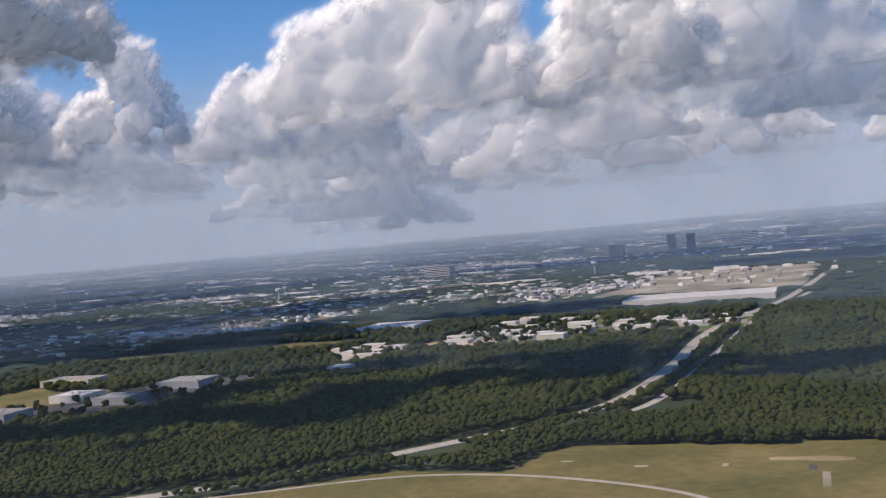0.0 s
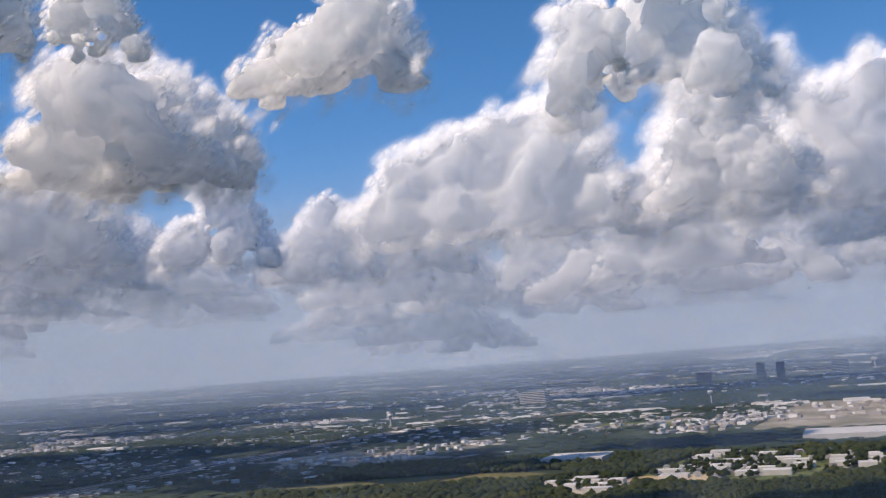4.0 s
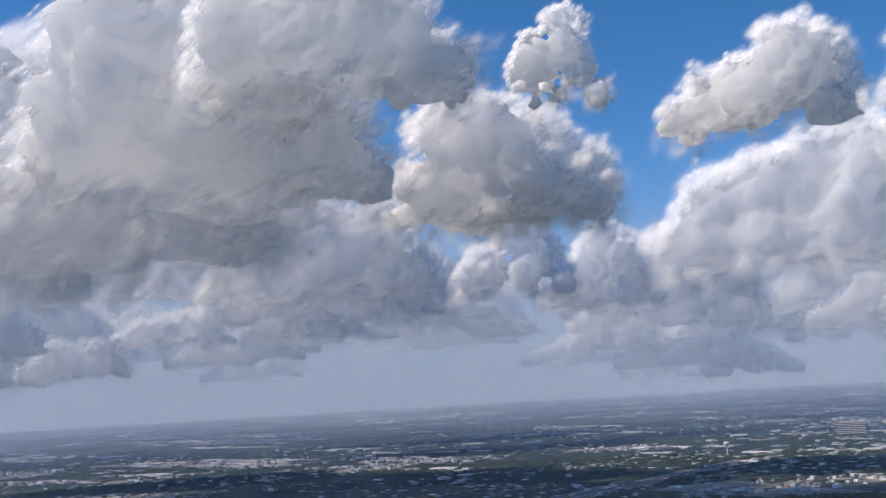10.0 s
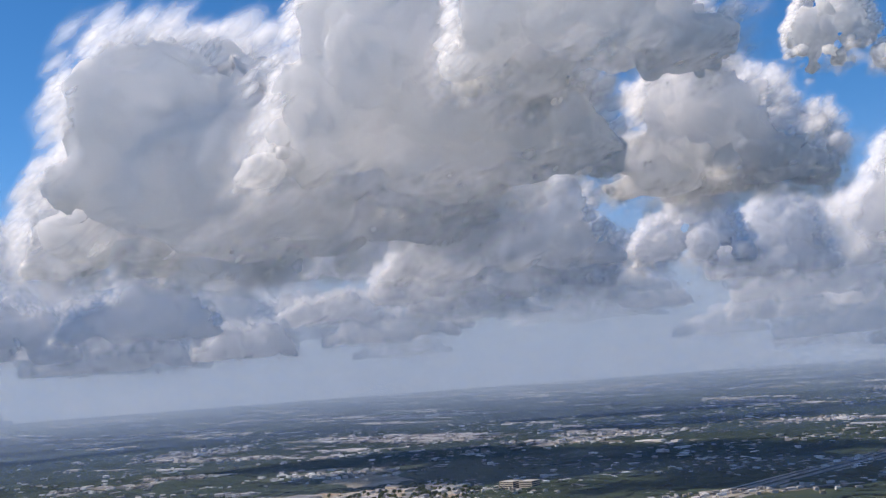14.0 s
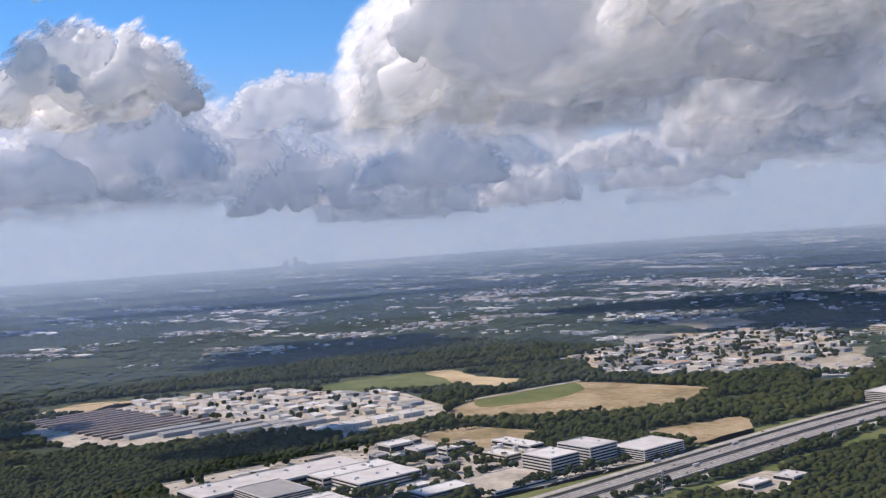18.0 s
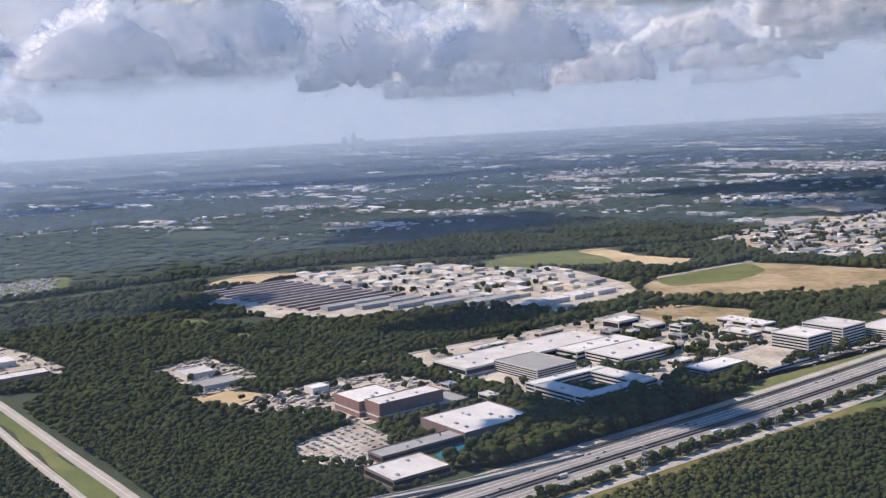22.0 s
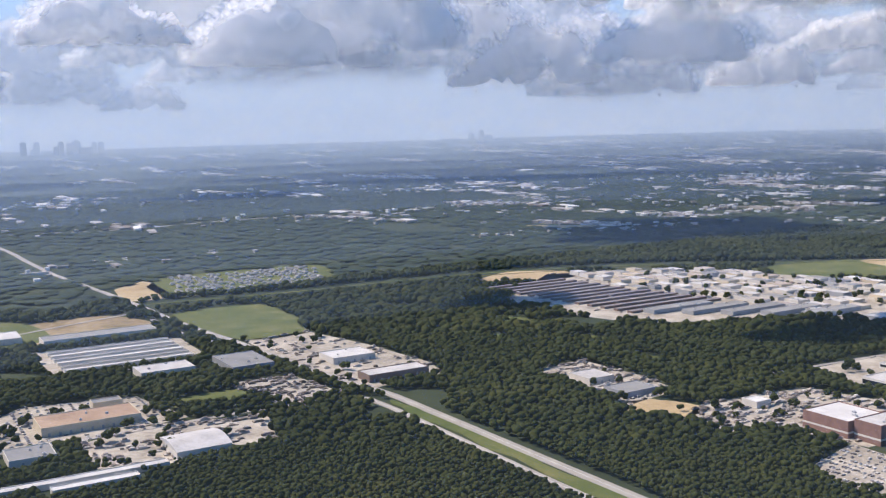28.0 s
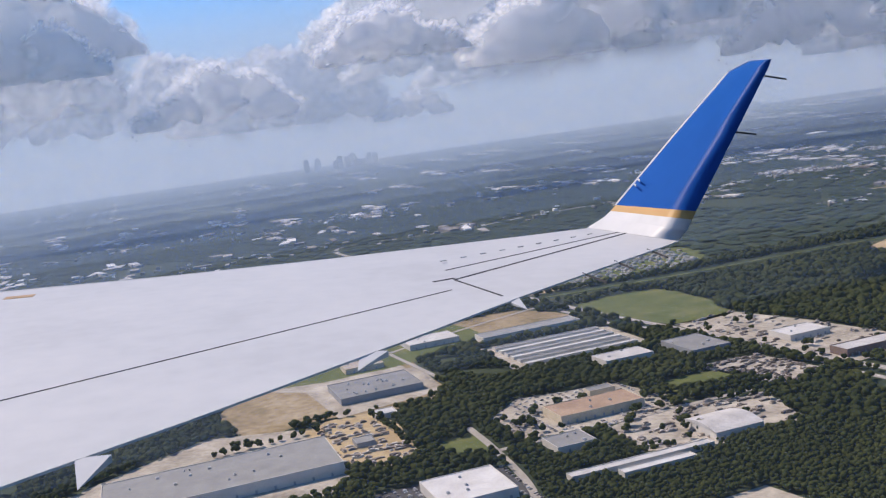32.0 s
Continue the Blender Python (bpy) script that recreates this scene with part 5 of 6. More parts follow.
plant(row(-1005, -302, -1005, -344, 8) + row(-1052, -366, -1030, -368, 8) + row(-1040, -376, -1010, -376, 9), (0, 4), 8)
plant(row(-826, -338, -812, -340, 7) + row(-838, -364, -826, -340, 8) + row(-804, -292, -770, -288, 9), (1, 2, 3, 4), 9)
plant([(-1150, 40), (-1146, 44), (-1120, 20), (-1100, 66), (-1096, 70), (-1060, 30), (-1190, 30), (-1180, 60), (-1040, 90), (-1075, 100), (-1130, 88), (-1012, 60)], (0, 1), 10)
plant([(-640 - i * 1.0, -190 + i * 3) for i in range(3)] + [(-664, -170), (-660, -175)], (0, 1), 11)
plant(row(-1100, -486, -1030, -482, 16) + row(-1022, -510, -1008, -476, 8) + row(-1090, -514, -1085, -560, 10), (0, 1, 4), 12)

def grove(poly, n, kinds, seed):
    g = random.Random(seed)
    xs, ys = [q[0] for q in poly], [q[1] for q in poly]
    out = []
    while len(out) < n:
        x, y = g.uniform(min(xs), max(xs)), g.uniform(min(ys), max(ys))
        if inside(np.array([x]), np.array([y]), poly)[0] and not any(a - 2 < x < b + 2 and c - 2 < y < e + 2 for a, b, c, e in FOOT):
            out.append((x, y))
    plant(out, kinds, seed)
grove([(-870, -22), (-850, -18), (-830, 20), (-846, 34), (-872, 30)], 46, (0, 1, 3), 31)
grove([(-834, -20), (-806, -18), (-806, 18), (-826, 20)], 34, (0, 1, 3), 32)
grove([(-834, -72), (-822, -70), (-794, -28), (-800, -22), (-826, -58)], 40, (0, 1), 33)
grove([(-794, 62), (-764, 100), (-762, 66), (-776, 56)], 14, (2, 3), 34)
grove([(-1160, -20), (-1040, 0), (-1000, 30), (-1060, 120), (-1180, 80)], 46, (0, 1, 3), 35)
grove([(-905, -190), (-885, -200), (-866, -150), (-890, -135)], 16, (1, 3), 36)
grove([(-1050, -440), (-1016, -440), (-1010, -372), (-1060, -380)], 22, (1, 3, 4), 37)
grove([(-806, -334), (-768, -312), (-770, -292), (-800, -296)], 20, (2, 3), 38)

grove([(-771, -196), (-759, -169), (-759, -127), (-760, -55), (-773, -30), (-790, -46), (-791, -71), (-782, -118), (-791, -139), (-779, -166)], 300, (0, 1), 39)

for k, (poly, n) in enumerate(zip(SMALL_YARDS, (150, 90, 40))):
    grove(poly, n, (0, 1), 41 + k)
grove([(-400, 350), (-386, 400), (-361, 452), (-313, 482), (-290, 440), (-300, 396), (-330, 372), (-352, 336)], 60, (0, 1), 44)
grove([(-925, -108), (-918, 40), (-880, 34), (-830, 50), (-800, 62), (-772, 60), (-772, -60), (-780, -100), (-870, -116)], 60, (0, 1), 45)
grove([(-910, -205), (-904, -135), (-865, -125), (-836, -140), (-836, -182), (-878, -209)], 14, (0, 1), 46)
grove([(-1000, -205), (-926, -212), (-932, -180), (-1000, -178)], 8, (0, 1), 47)
grove([(-1150, -297), (-1150, -258), (-1042, -240), (-1014, -250), (-1012, -296)], 16, (0, 1), 48)
grove([(-1003, -414), (-1014, -384), (-1000, -340), (-962, -350), (-958, -388)], 22, (0, 1), 49)

grove(COMMERCE, 420, (0, 1), 53)
plant(row(-84, 287, -73, 287, 16) + row(-67, 287, -39, 285, 40) + row(-36, 290, -14, 289, 26), (0, 1), 51)
plant(row(-812, -286, -772, -286, 26), (0, 1), 52)

# ---------- vehicles ----------
def vehicle(name, label, l, w, h, cab, wheels):
    top = tagged(new(name), label, "truck" if cab else "car", "highway traffic")
    if cab:
        part("trailer", *box(-w / 2, w / 2, -l / 2, l * 0.28, 0.28, h), M["roof"], top, "white box trailer")
        part("cab", *box(-w / 2, w / 2, l * 0.31, l / 2, 0.2, h * 0.85), M["cars"], top)
    else:
        a, b = w / 2, l / 2
        v = [(-a, -b, 0.14), (a, -b, 0.14), (a, b, 0.14), (-a, b, 0.14), (-a, -b, 0.30), (a, -b, 0.32), (a, b, 0.28), (-a, b, 0.28)]
        part("body", v, BOX, M["cars"], top)
        c = a * 0.82
        v = [(-a, -b * 0.75, 0.30), (a, -b * 0.75, 0.30), (a, b * 0.42, 0.29), (-a, b * 0.42, 0.29), (-c, -b * 0.5, h), (c, -b * 0.5, h), (c, b * 0.12, h), (-c, b * 0.12, h)]
        part("cabin", v, BOX, M["glass"], top)
        part("roof", *box(-c, c, -b * 0.5, b * 0.12, h, h + 0.03), M["cars"], top)
    for y in wheels:
        for s in (-1, 1):
            v = [(s * w / 2 + dx, y * l / 2 + 0.11 * math.cos(g), 0.11 + 0.11 * math.sin(g)) for dx in (-0.05, 0.05) for g in (i * math.pi / 4 for i in range(8))]
            part("wheel", v, [tuple(range(8)), tuple(range(15, 7, -1))] + [(i, i + 8, (i + 1) % 8 + 8, (i + 1) % 8) for i in range(8)], M["rubber"], top)
    return top

CAR = vehicle("car", "car driving along the wide concrete highway", 1.5, 0.6, 0.47, False, (-0.6, 0.6))
TRUCK = vehicle("truck", "white box truck on the concrete highway", 4.4, 0.85, 1.25, True, (-0.85, -0.6, 0.75))
def traffic():
    rng = random.Random(3)
    pts = [Vector(p) for p in H]
    first = True
    for lane in (-10.0, -8.2, -5.8, -3.2, 3.2, 5.8, 8.2, 10.0, -17.4, 16.5):
        s = rng.uniform(0, 20)
        for a, b in zip(pts, pts[1:]):
            d = (b - a)
            n = d.length
            while s < n:
                if a.y < 420 and (abs(lane) < 12 or rng.random() < 0.3):
                    p = a + d * (s / n)
                    q = d.normalized()
                    m = pose(p.x - q.y * lane, p.y + q.x * lane, 0.26, 0, 0, math.degrees(math.atan2(-q.x, q.y)) + (180 if lane > 0 else 0))
                    copy_thing(TRUCK if rng.random() < 0.1 else CAR, m)
                s += rng.uniform(18, 95)
            s -= n
traffic()
CAR.matrix_basis, TRUCK.matrix_basis = pose(-745.0, -190, 0.26), pose(-739.0, -170, 0.26, 0, 0, 180)

def parked(polys, n, name, label, mat, dims, seed):
    """Many small boxes standing in rows inside the given yards."""
    rng = np.random.default_rng(seed)
    v, f = [], []
    for poly in polys:
        xs, ys = [p[0] for p in poly], [p[1] for p in poly]
        k = 0
        rowy = np.arange(min(ys), max(ys), 3.4)
        while k < (n if poly is polys[0] or "car" in name else n * 0.42):
            x, y = rng.uniform(min(xs), max(xs)), rng.choice(rowy) + rng.uniform(-0.15, 0.15)
            k += 1
            if not inside(np.array([x]), np.array([y]), poly)[0] or any(a - 1 < x < b + 1 and c - 1 < y < d + 1 for a, b, c, d in FOOT):
                continue
            l, w, h = (rng.uniform(a, b) for a, b in dims)
            for bx in (box(x - w / 2, x + w / 2, y - l / 2, y + l / 2, 0.12, 0.12 + h * 0.62), box(x - w * 0.42, x + w * 0.42, y - l * 0.3, y + l * 0.22, 0.12 + h * 0.62, 0.12 + h)):
                f += [tuple(i + len(v) for i in q) for q in bx[1]]
                v += bx[0]
    tagged(part(name, v, f, mat), label, "vehicles" if "car" in name else "goods", kind="stuff")

parked([[(-833, -216), (-842, -183), (-815, -185), (-792, -202), (-798, -214), (-816, -223)], [(-803, -338), (-806, -294), (-767, -288), (-762, -314), (-776, -336)], [(-1050, -444), (-1073, -424), (-1063, -378), (-1016, -368), (-1006, -412), (-1016, -446)],
        [(-925, -110), (-918, 40), (-880, 34), (-800, 62), (-764, 104), (-764, 40), (-772, -60), (-780, -108), (-870, -118)], [(-992, -510), (-990, -462), (-950, -462), (-944, -500), (-958, -520)]],
       420, "parked_cars", "rows of parked cars in paved lots", M["carstuff"], ((1.3, 1.6), (0.55, 0.65), (0.4, 0.55)), 4)
parked([[(-897, -213), (-910, -188), (-904, -135), (-865, -125), (-836, -140), (-836, -182), (-860, -186), (-878, -209)], [(-992, -212), (-926, -212), (-932, -180), (-962, -176), (-1000, -178), (-1002, -196)], [(-1151, -297), (-1153, -258), (-1100, -246), (-1042, -240), (-1018, -246), (-1012, -296), (-1070, -296)],
        [(-1003, -414), (-1014, -384), (-1000, -340), (-962, -350), (-958, -388), (-970, -415)], [(-1062, -338), (-1058, -306), (-1014, -300), (-998, -328)], [(-1100, -512), (-1088, -486), (-1022, -484), (-1030, -512)], [(-1163, -118), (-1248, -20), (-1231, 26), (-1185, 92), (-1063, 135), (-949, 87), (-947, 14), (-1008, 8), (-1030, -84)]],
       420, "stored_goods", "pale stacked goods and trailers crowding yards", M["goods"], ((1.2, 5.0), (0.8, 1.6), (0.5, 1.3)), 5)

# ---------- houses ----------
def house():
    top = tagged(new("house"), "small suburban house with a pale hipped roof", "house", "suburb houses")
    part("wall", *box(-2.2, 2.2, -1.6, 1.6, -0.2, 1.1), M["wall"], top)
    v = [(-2.5, -1.9, 1.1), (2.5, -1.9, 1.1), (2.5, 1.9, 1.1), (-2.5, 1.9, 1.1), (-0.9, 0, 2.1), (0.9, 0, 2.1)]
    part("roof", v, [(0, 1, 5, 4), (1, 2, 5), (2, 3, 4, 5), (3, 0, 4), (3, 2, 1, 0)], M["roof_grey"], top)
    part("door", *box(-0.3, 0.3, -1.65, -1.6, 0, 0.75), M["wall_brown"], top)
    return top
HOUSE = house()
def suburb(poly, dx, dy, seed, gap):
    rng = random.Random(seed)
    xs, ys = [p[0] for p in poly], [p[1] for p in poly]
    x = min(xs)
    while x < max(xs):
        y = min(ys)
        while y < max(ys):
            px, py = x + rng.uniform(-1, 1), y + rng.uniform(-1, 1)
            if inside(np.array([px]), np.array([py]), poly)[0] and rng.random() > gap:
                c = copy_thing(HOUSE, pose(px, py, 0, 0, 0, rng.choice((0, 90, 180, 270)) + rng.uniform(-8, 8)))
                k = rng.uniform(0.8, 1.3)
                c.scale = (k, k, k)
            y += dy
        x += dx
suburb([(-1428, -262), (-1424, -140), (-1332, -170), (-1330, -284)], 9.5, 7.5, 4, 0.15)
suburb([(-262, 606), (-240, 566), (-160, 578), (-178, 700), (-216, 722)], 13, 11, 5, 0.3)
suburb([(-140, 600), (-140, 655), (-80, 660), (-80, 612)], 12, 10, 6, 0.25)
suburb([(-1130, -206), (-1128, -188), (-1104, -184), (-1102, -204)], 9, 8, 8, 0.2)
suburb([(-1080, -236), (-1080, -222), (-1030, -205), (-1025, -222)], 8, 7, 7, 0.2)
HOUSE.matrix_basis = pose(-1380, -210, 0)

def apartments(x, y, w, d):
    """U-shaped block with a red tiled roof round a pale court."""
    top = tagged(new("apartment_block"), "beige apartment block with red tiled roof", "building", "red-roofed apartments")
    top.location = (x, y, 0)
    FOOT.append((x - w - 1, x + w + 1, y - d - 1, y + d + 1))
    h, t = 3.4, 5.4
    for a, b, c, e in ((-w, w, -d, -d + t), (-w, -w + t, -d + t, d), (w - t, w, -d + t, d)):
        wing = part("wing", *box(a, b, c, e, -0.2, h), M["wall_beige"], top)
        m, o = min(b - a, e - c) / 2, 0.35
        v = [(a - o, c - o, h), (b + o, c - o, h), (b + o, e + o, h), (a - o, e + o, h), (a + m, c + m, h + 1.3), (b - m, c + m, h + 1.3), (b - m, e - m, h + 1.3), (a + m, e - m, h + 1.3)]
        part("roof", v, BOX, M["roof_tile"], wing, "red clay tile roof")
        for i in range(3):
            z = 0.35 + i * 1.05
            n = max(2, int((b - a) / 1.5))
            for k in range(n):
                u = a + (k + 0.5) * (b - a) / n
                part("window", *box(u - 0.25, u + 0.25, c - 0.05, c, z, z + 0.6), M["glass"], wing)
    part("court_roof", *box(-w + t, w - t, -d + t, d - 1, 0, 2.9), M["roof"], top)
apartments(-824, -351, 10.5, 8.0)
apartments(-823, -326, 10.5, 7.5)
grove([(-846, -368), (-806, -368), (-800, -336), (-806, -310), (-846, -310)], 60, (0, 1), 40)

def arched_hall(x0, x1, y0, y1, h):
    top = tagged(new("arched_hall"), "white hall with a low arched metal roof", "building")
    cx, cy, w, d = (x0 + x1) / 2, (y0 + y1) / 2, (x1 - x0) / 2, (y1 - y0) / 2
    top.location = (cx, cy, 0)
    part("wall", *box(-w, w, -d, d, -0.2, h), M["wall"], top)
    n = 12
    arc = [(-w - 0.3 + (2 * w + 0.6) * i / n, h + 1.5 * math.sin(math.pi * i / n)) for i in range(n + 1)]
    v = [(x, s * (d + 0.3), z) for s in (-1, 1) for x, z in arc]
    f = [(i, i + 1, n + 2 + i, n + 1 + i) for i in range(n)] + [tuple(range(n, -1, -1)), tuple(range(n + 1, 2 * n + 2))]
    part("roof", v, f, M["roof"], top, smooth=False)
    for i in range(4):
        u = -d + (i + 0.7) * 2 * d / 4.4
        part("dock_door", *box(w, w + 0.06, u - 0.5, u + 0.5, 0, 1.4), M["wall_grey"], top)
arched_hall(-984, -962, -388, -368, 3.2)

def water_tower(x, y, s):
    top = tagged(new("water_tower"), "white water tower standing above distant trees", "water tower", "water towers")
    top.location = (x, y, float(rise(x, y)))
    def lathe(prof):
        n = 14
        v = [(r * math.cos(2 * math.pi * k / n), r * math.sin(2 * math.pi * k / n), z) for r, z in prof for k in range(n)]
        f = [(i * n + k, i * n + (k + 1) % n, i * n + n + (k + 1) % n, i * n + n + k) for i in range(len(prof) - 1) for k in range(n)]
        return v, f
    part("stem", *lathe([(s * 0.32, -0.5), (s * 0.16, s * 0.4), (s * 0.14, s * 2.2)]), M["roof"], top, smooth=True)
    part("tank", *lathe([(0.01, s * 2.1), (s * 0.5, s * 2.25), (s * 0.72, s * 2.6), (s * 0.6, s * 2.95), (0.01, s * 3.1)]), M["roof"], top, smooth=True)
for x, y, s in ((-303, 1342, 6), (-706, 1214, 6), (-80, 2226, 8), (-768, 1346, 5)):
    water_tower(x, y, s)

def tank(x, y, r, h):
    top = tagged(new("storage_tank"), "white cylindrical tank beside the plant", "tank", "plant tanks")
    top.location = (x, y, 0)
    n = 16
    v = [(r * math.cos(2 * math.pi * k / n), r * math.sin(2 * math.pi * k / n), z) for z in (-0.1, h) for k in range(n)] + [(0, 0, h + 0.3)]
    part("shell", v[:-1], [(k, (k + 1) % n, n + (k + 1) % n, n + k) for k in range(n)], M["roof"], top)
    part("lid", v[n:], [(k, (k + 1) % n, n) for k in range(n)], M["roof"], top)
for x, y, r, h in ((-842, 36, 2.2, 3.4), (-848, 44, 1.6, 2.6), (-836, 44, 1.4, 2.8), (-862, 30, 1.6, 2.4)):
    tank(x, y, r, h)
building("plant_block", "cream process building among tanks", -838, -820, 24, 34, 3.0, "wall_beige", "roof", 2, 4)
building("plant_block", "white tower block of the plant", -862, -854, 14, 22, 4.2, "wall", "roof", 2, 1)
building("plant_hall", "long pale plant hall with flat roof", -860, -830, 48, 58, 2.6, "wall", "roof", 1, 6)

def pylon(x, y):
    top = tagged(new("pylon"), "grey steel lattice power pylon", "pylon", "power pylons")
    top.location = (x, y, 0)
    for sx in (-1, 1):
        for sy in (-1, 1):
            v = [(sx * 1.0, sy * 1.0, 0), (sx * 1.12, sy * 1.0, 0), (sx * 1.0, sy * 1.12, 0), (sx * 0.12, sy * 0.12, 10), (sx * 0.2, sy * 0.12, 10), (sx * 0.12, sy * 0.2, 10)]
            part("leg", v, [(0, 1, 4, 3), (1, 2, 5, 4), (2, 0, 3, 5)], M["metal"], top)
    for z, w in ((7.2, 2.4), (8.4, 1.9), (9.6, 1.4)):
        part("cross_arm", *box(-w, w, -0.07, 0.07, z, z + 0.12), M["metal"], top)
    for i in range(4):
        z = 1.2 + i * 1.6
        r = 1.0 - 0.088 * z
        part("brace", *joined(box(-r, r, -r - 0.05, -r + 0.05, z, z + 0.1), box(-r, r, r - 0.05, r + 0.05, z, z + 0.1), box(-r - 0.05, -r + 0.05, -r, r, z, z + 0.1), box(r - 0.05, r + 0.05, -r, r, z, z + 0.1)), M["metal"], top)
for x, y in ((-722, -212), (-723, -150), (-721, -88), (-719, 20), (-717, 140)):
    pylon(x, y)

# hazy skyline on the horizon
def skyline():
    rng = random.Random(8)
    for cx, cy, n, sp in ((-4500, 200, 13, 160), (-4080, 1720, 5, 60)):
        for _ in range(n):
            x, y, w, h = cx + rng.uniform(-40, 40), cy + rng.uniform(-sp, sp), rng.uniform(8, 15), rng.uniform(14, 46)
            ob = tagged(new("skyline_tower"), "hazy blue-grey downtown tower on the horizon", "tower", "downtown skyline")
            ob.location = (x, y, float(rise(x, y)))
            part("shaft", *box(-w, w, -w, w, -2, h), M["tower"], ob)
            part("crown", *box(-w * 0.6, w * 0.6, -w * 0.6, w * 0.6, h, h * 1.08), M["tower"], ob)
skyline()

# ---------- the aircraft wing ----------
def loft(rows):
    v = [p for r in rows for p in r]
    m = len(rows[0])
    return v, [(i * m + k, i * m + k + 1, i * m + m + k + 1, i * m + m + k) for i in range(len(rows) - 1) for k in range(m - 1)]

def aircraft_wing():
    top = tagged(new("aircraft_wing"), "white airliner wing with a blue upswept winglet", "aircraft wing")
    top.matrix_world = Matrix(((0.2976, -0.9538, 0.0416, -639.81), (0.952, 0.2998, 0.0621, -575.47), (-0.0717, 0.0211, 0.9972, 121.89), (0, 0, 0, 1)))
    white = material("white_wing_paint", [(0.50, 0.505, 0.51), (0.545, 0.55, 0.555), (0.58, 0.58, 0.58)], 0.6, 0.45, 0.0, fine=8)
    blue = material("blue_winglet_paint", [(0.001, 0.070, 0.29), (0.0014, 0.084, 0.35)], 0.5, 0.4)
    blue.node_tree.nodes["Principled BSDF"].inputs["Specular IOR Level"].default_value = 0.04
    gold = material("gold_stripe_paint", [(0.50, 0.29, 0.10), (0.58, 0.34, 0.13)], 0.5, 0.35)
    dark = material("dark_seal", [(0.03, 0.03, 0.035), (0.08, 0.08, 0.085)], 2.0, 0.8)
    spans = [((-7.51, 10.27), (-2.72, 3.80)), ((-4.94, 11.02), (-2.04, 4.76)), ((-3.18, 11.35), (-1.50, 5.49)), ((-1.33, 11.89), (-0.37, 7.13)), ((0.71, 12.66), (0.62, 8.62)), ((1.74, 13.03), (2.49, 11.22))]
    rows = []
    for i, (a, b) in enumerate(spans):
        c = math.dist(a, b)
        ring = []
        for s in (0, 0.03, 0.12, 0.35, 0.7, 1.0):
            ring.append((a[0] + (b[0] - a[0]) * s, a[1] + (b[1] - a[1]) * s, -0.03 if s == 0 else 0.0))
        for s in (1.0, 0.7, 0.35, 0.1, 0.0):
            ring.append((a[0] + (b[0] - a[0]) * s, a[1] + (b[1] - a[1]) * s, -0.015 if s in (1.0, 0.0) else -0.07 * c * math.sin(math.pi * s ** 0.6)))
        rows.append(ring)
    part("wing_panel", *loft(rows), white, top, smooth=False)
    def line(name, p, q, w, mat=dark, z=0.004, label=""):
        d = Vector((q[0] - p[0], q[1] - p[1])).normalized() * w
        n = (-d.y, d.x)
        zz = [z, z]
        v = [(p[0] - n[0], p[1] - n[1], zz[0]), (q[0] - n[0], q[1] - n[1], zz[1]), (q[0] + n[0], q[1] + n[1], zz[1]), (p[0] + n[0], p[1] + n[1], zz[0])]
        v += [(x, y, h - 0.01) for x, y, h in v]
        part(name, v, [(0, 1, 2, 3), (4, 7, 6, 5), (0, 4, 5, 1), (1, 5, 6, 2), (2, 6, 7, 3), (3, 7, 4, 0)], mat, top, label)
    line("aileron_gap", (0.0, 9.62), (2.15, 12.28), 0.016)
    line("flap_gap", (-2.86, 6.18), (-0.03, 9.07), 0.006)
    line("spoiler_gap", (-0.20, 9.58), (0.0, 9.72), 0.02)
    line("panel_seam", (-0.08, 10.25), (2.12, 12.45), 0.010)
    line("hinge_gap", (0.0, 9.62), (0.40, 8.6), 0.010)
    line("fuel_cap", (-4.62, 10.40), (-4.34, 10.46), 0.08, gold, 0.004, "round filler cap on the wing")
    for i in range(9):
        s = i / 8
        line("vortex_generator", (-0.13 + 1.75 * s, 10.75 + 1.39 * s), (-0.08 + 1.75 * s, 10.80 + 1.39 * s), 0.012, M["metal"], 0.03)
    for p, q, w in (((0.46, 8.50), (0.57, 8.10), 0.07), ((-0.58, 6.86), (-0.66, 6.45), 0.10), ((-1.86, 4.95), (-1.80, 4.55), 0.09)):
        d = Vector((q[0] - p[0], q[1] - p[1]))
        n = Vector((-d.y, d.x)).normalized() * w
        v = [(p[0] - n.x, p[1] - n.y, 0.0), (p[0] + n.x, p[1] + n.y, 0.0), (q[0], q[1], -0.03), (p[0] - n.x, p[1] - n.y, -0.04), (p[0] + n.x, p[1] + n.y, -0.04)]
        part("flap_fairing", v, [(0, 2, 1), (3, 4, 2), (0, 3, 2), (1, 2, 4), (0, 1, 4, 3)], white, top)
    stations = [((1.74, 13.03, 0.0), (2.49, 11.25, 0.0)), ((1.95, 12.95, 0.13), (2.59, 11.26, 0.10)), ((2.03, 12.95, 0.20), (2.66, 11.27, 0.22)), ((2.10, 12.95, 0.27), (2.71, 11.28, 0.31)),
                ((2.85, 13.0, 1.06), (3.195, 11.4, 1.113)), ((3.60, 13.04, 1.83), (3.60, 11.48, 1.80)), ((3.80, 12.8, 1.94), (3.655, 11.5, 1.91))]
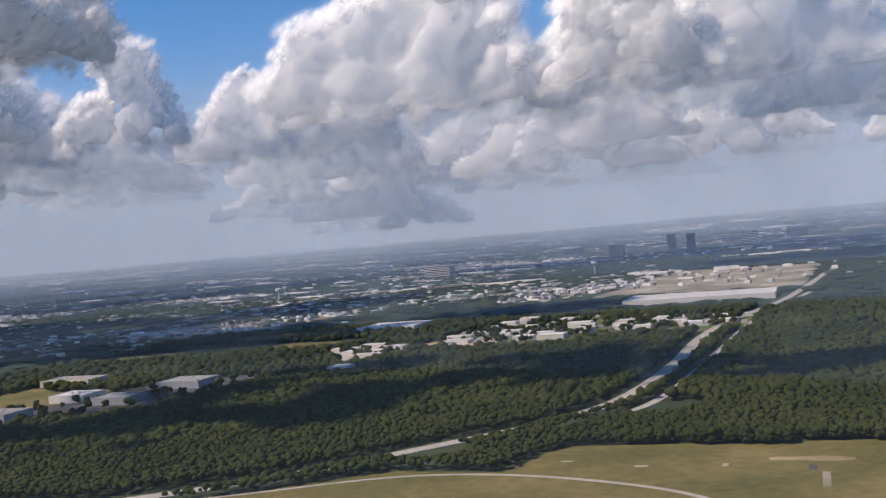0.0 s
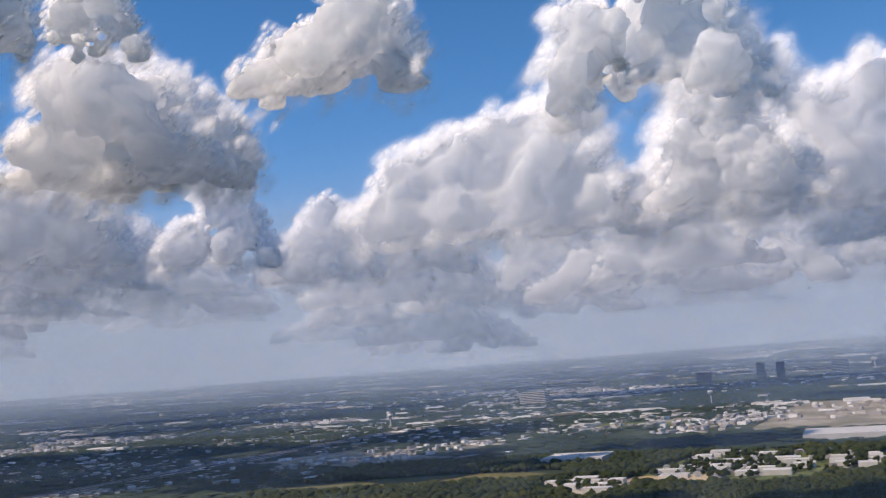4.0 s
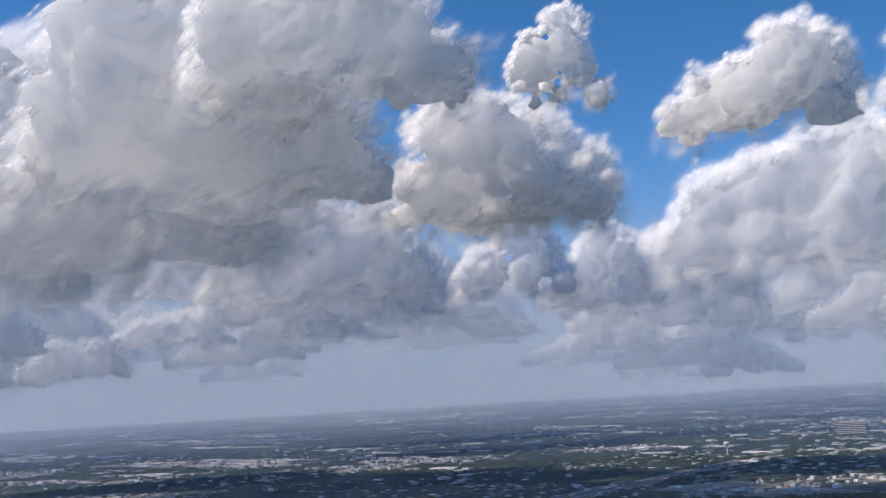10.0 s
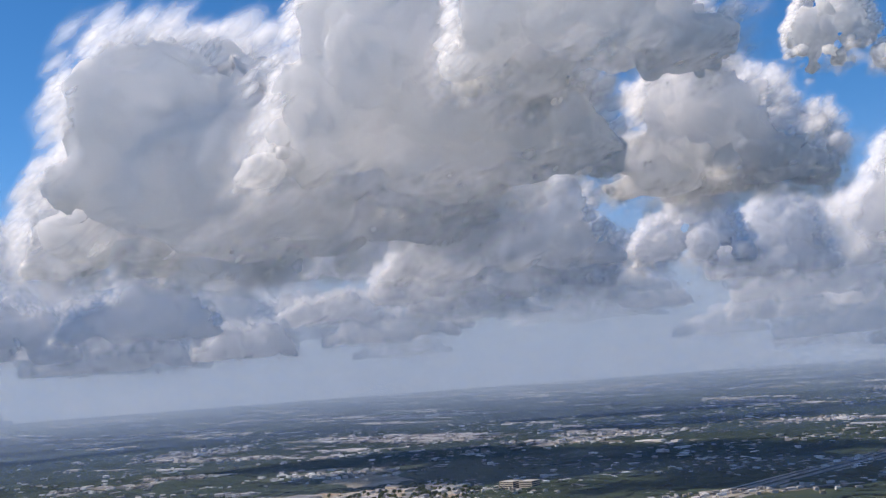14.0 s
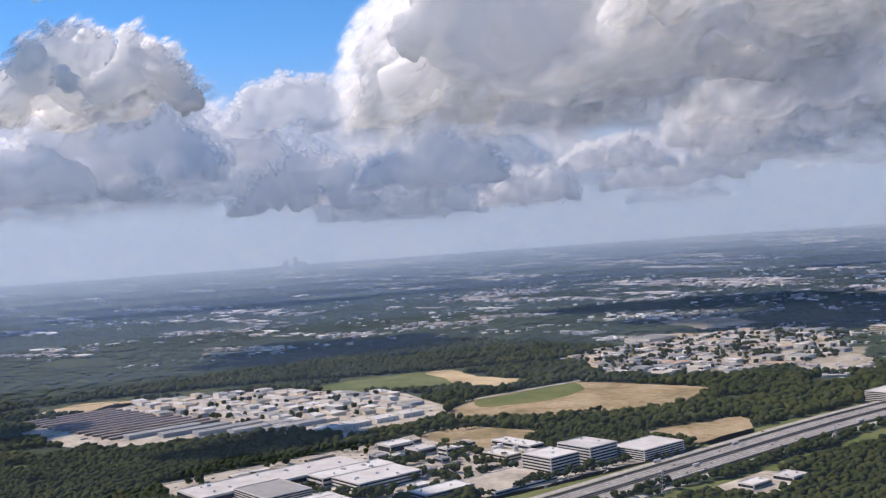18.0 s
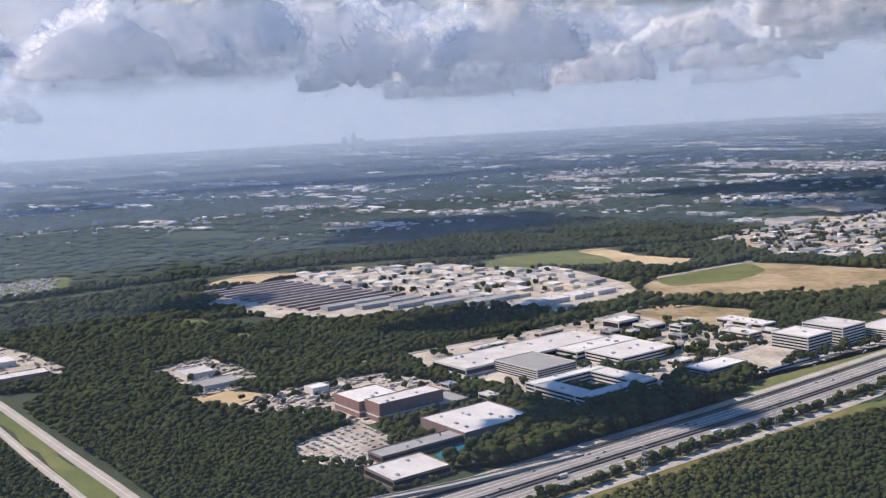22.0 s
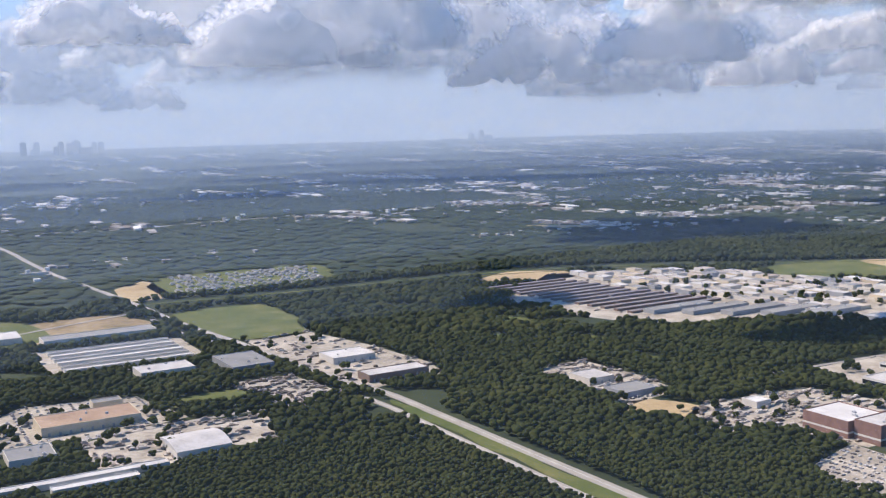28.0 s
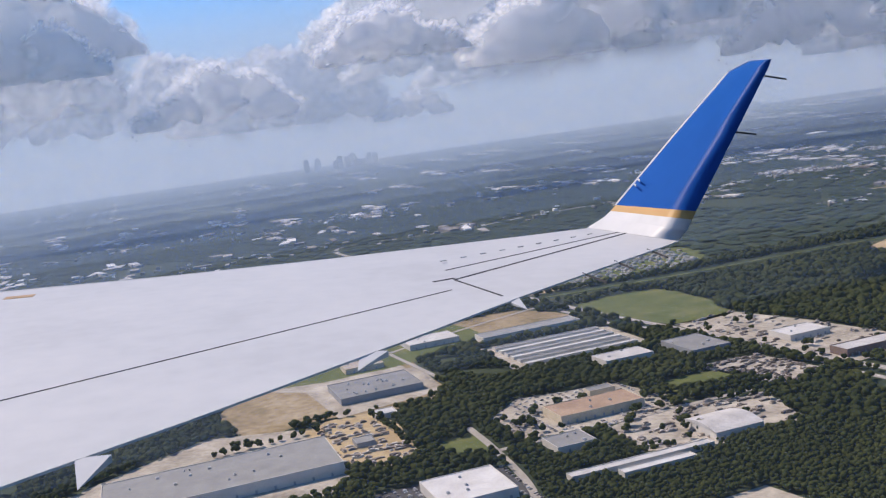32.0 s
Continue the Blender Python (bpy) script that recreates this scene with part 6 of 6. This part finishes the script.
    def skin(*sections):
        rows = []
        for p, q in sections:
            p, q = Vector(p), Vector(q)
            n = Vector((0.9, 0.2, -0.35)).normalized()
            ring = [p + (q - p) * s + n * (-0.009 * math.sin(math.pi * s ** 0.7)) for s in (0, 0.1, 0.35, 0.7, 1)]
            ring += [p + (q - p) * s + n * (0.009 * math.sin(math.pi * s ** 0.7)) for s in (0.7, 0.35, 0.1, 0)]
            rows.append([tuple(x) for x in ring])
        return loft(rows)
    winglet = part("winglet", *skin(stations[0], stations[1]), white, top, "white blended winglet root", True)
    part("root_panel", *skin(stations[1], stations[2]), white, winglet, smooth=True)
    part("stripe", *skin(stations[2], stations[3]), gold, winglet, "gold stripe", True)
    part("blue_panel", *skin(*stations[3:]), blue, winglet, "glossy blue panel", True)
    for i in range(3, 6):
        p, q = Vector(stations[i][0]), Vector(stations[i + 1][0])
        e = [(x + Vector((a, b, 0))) for x in (p, q) for a, b in ((-0.02, 0.0), (0.0, 0.03), (0.012, 0.0), (0.0, -0.02))]
        part("edge_strip", [tuple(x) for x in e], [(0, 1, 5, 4), (1, 2, 6, 5), (2, 3, 7, 6), (3, 0, 4, 7), (0, 3, 2, 1), (4, 5, 6, 7)], white, winglet, "pale metal leading edge")
    for i in range(2):
        k = 0.32 + 0.07 * i
        p = Vector(stations[3][0]).lerp(Vector(stations[4][0]), k) + Vector((0.0, -0.12, 0.0))
        part("mark", [(p.x - 0.03, p.y + a, p.z + b) for a, b in ((0, 0), (-0.2, -0.01), (-0.2, 0.02), (0, 0.03))], [(0, 1, 2, 3)], white, winglet, "small white mark")
    for p, q in (((3.57, 11.48, 1.73), (3.80, 11.47, 1.68)), ((3.21, 11.40, 1.14), (3.43, 11.40, 1.10)), ((2.05, 10.75, 0.0), (2.2, 10.45, -0.05)), ((1.6, 10.1, 0.0), (1.75, 9.8, -0.05)), ((1.2, 9.5, 0.0), (1.38, 9.2, -0.05))):
        v = [(x + a, y, z + b) for x, y, z in (p, q) for a, b in ((-0.008, -0.008), (0.008, -0.008), (0, 0.01))]
        part("static_wick", v, [(0, 1, 4, 3), (1, 2, 5, 4), (2, 0, 3, 5), (0, 2, 1), (3, 4, 5)], dark, top)

aircraft_wing()

woods()
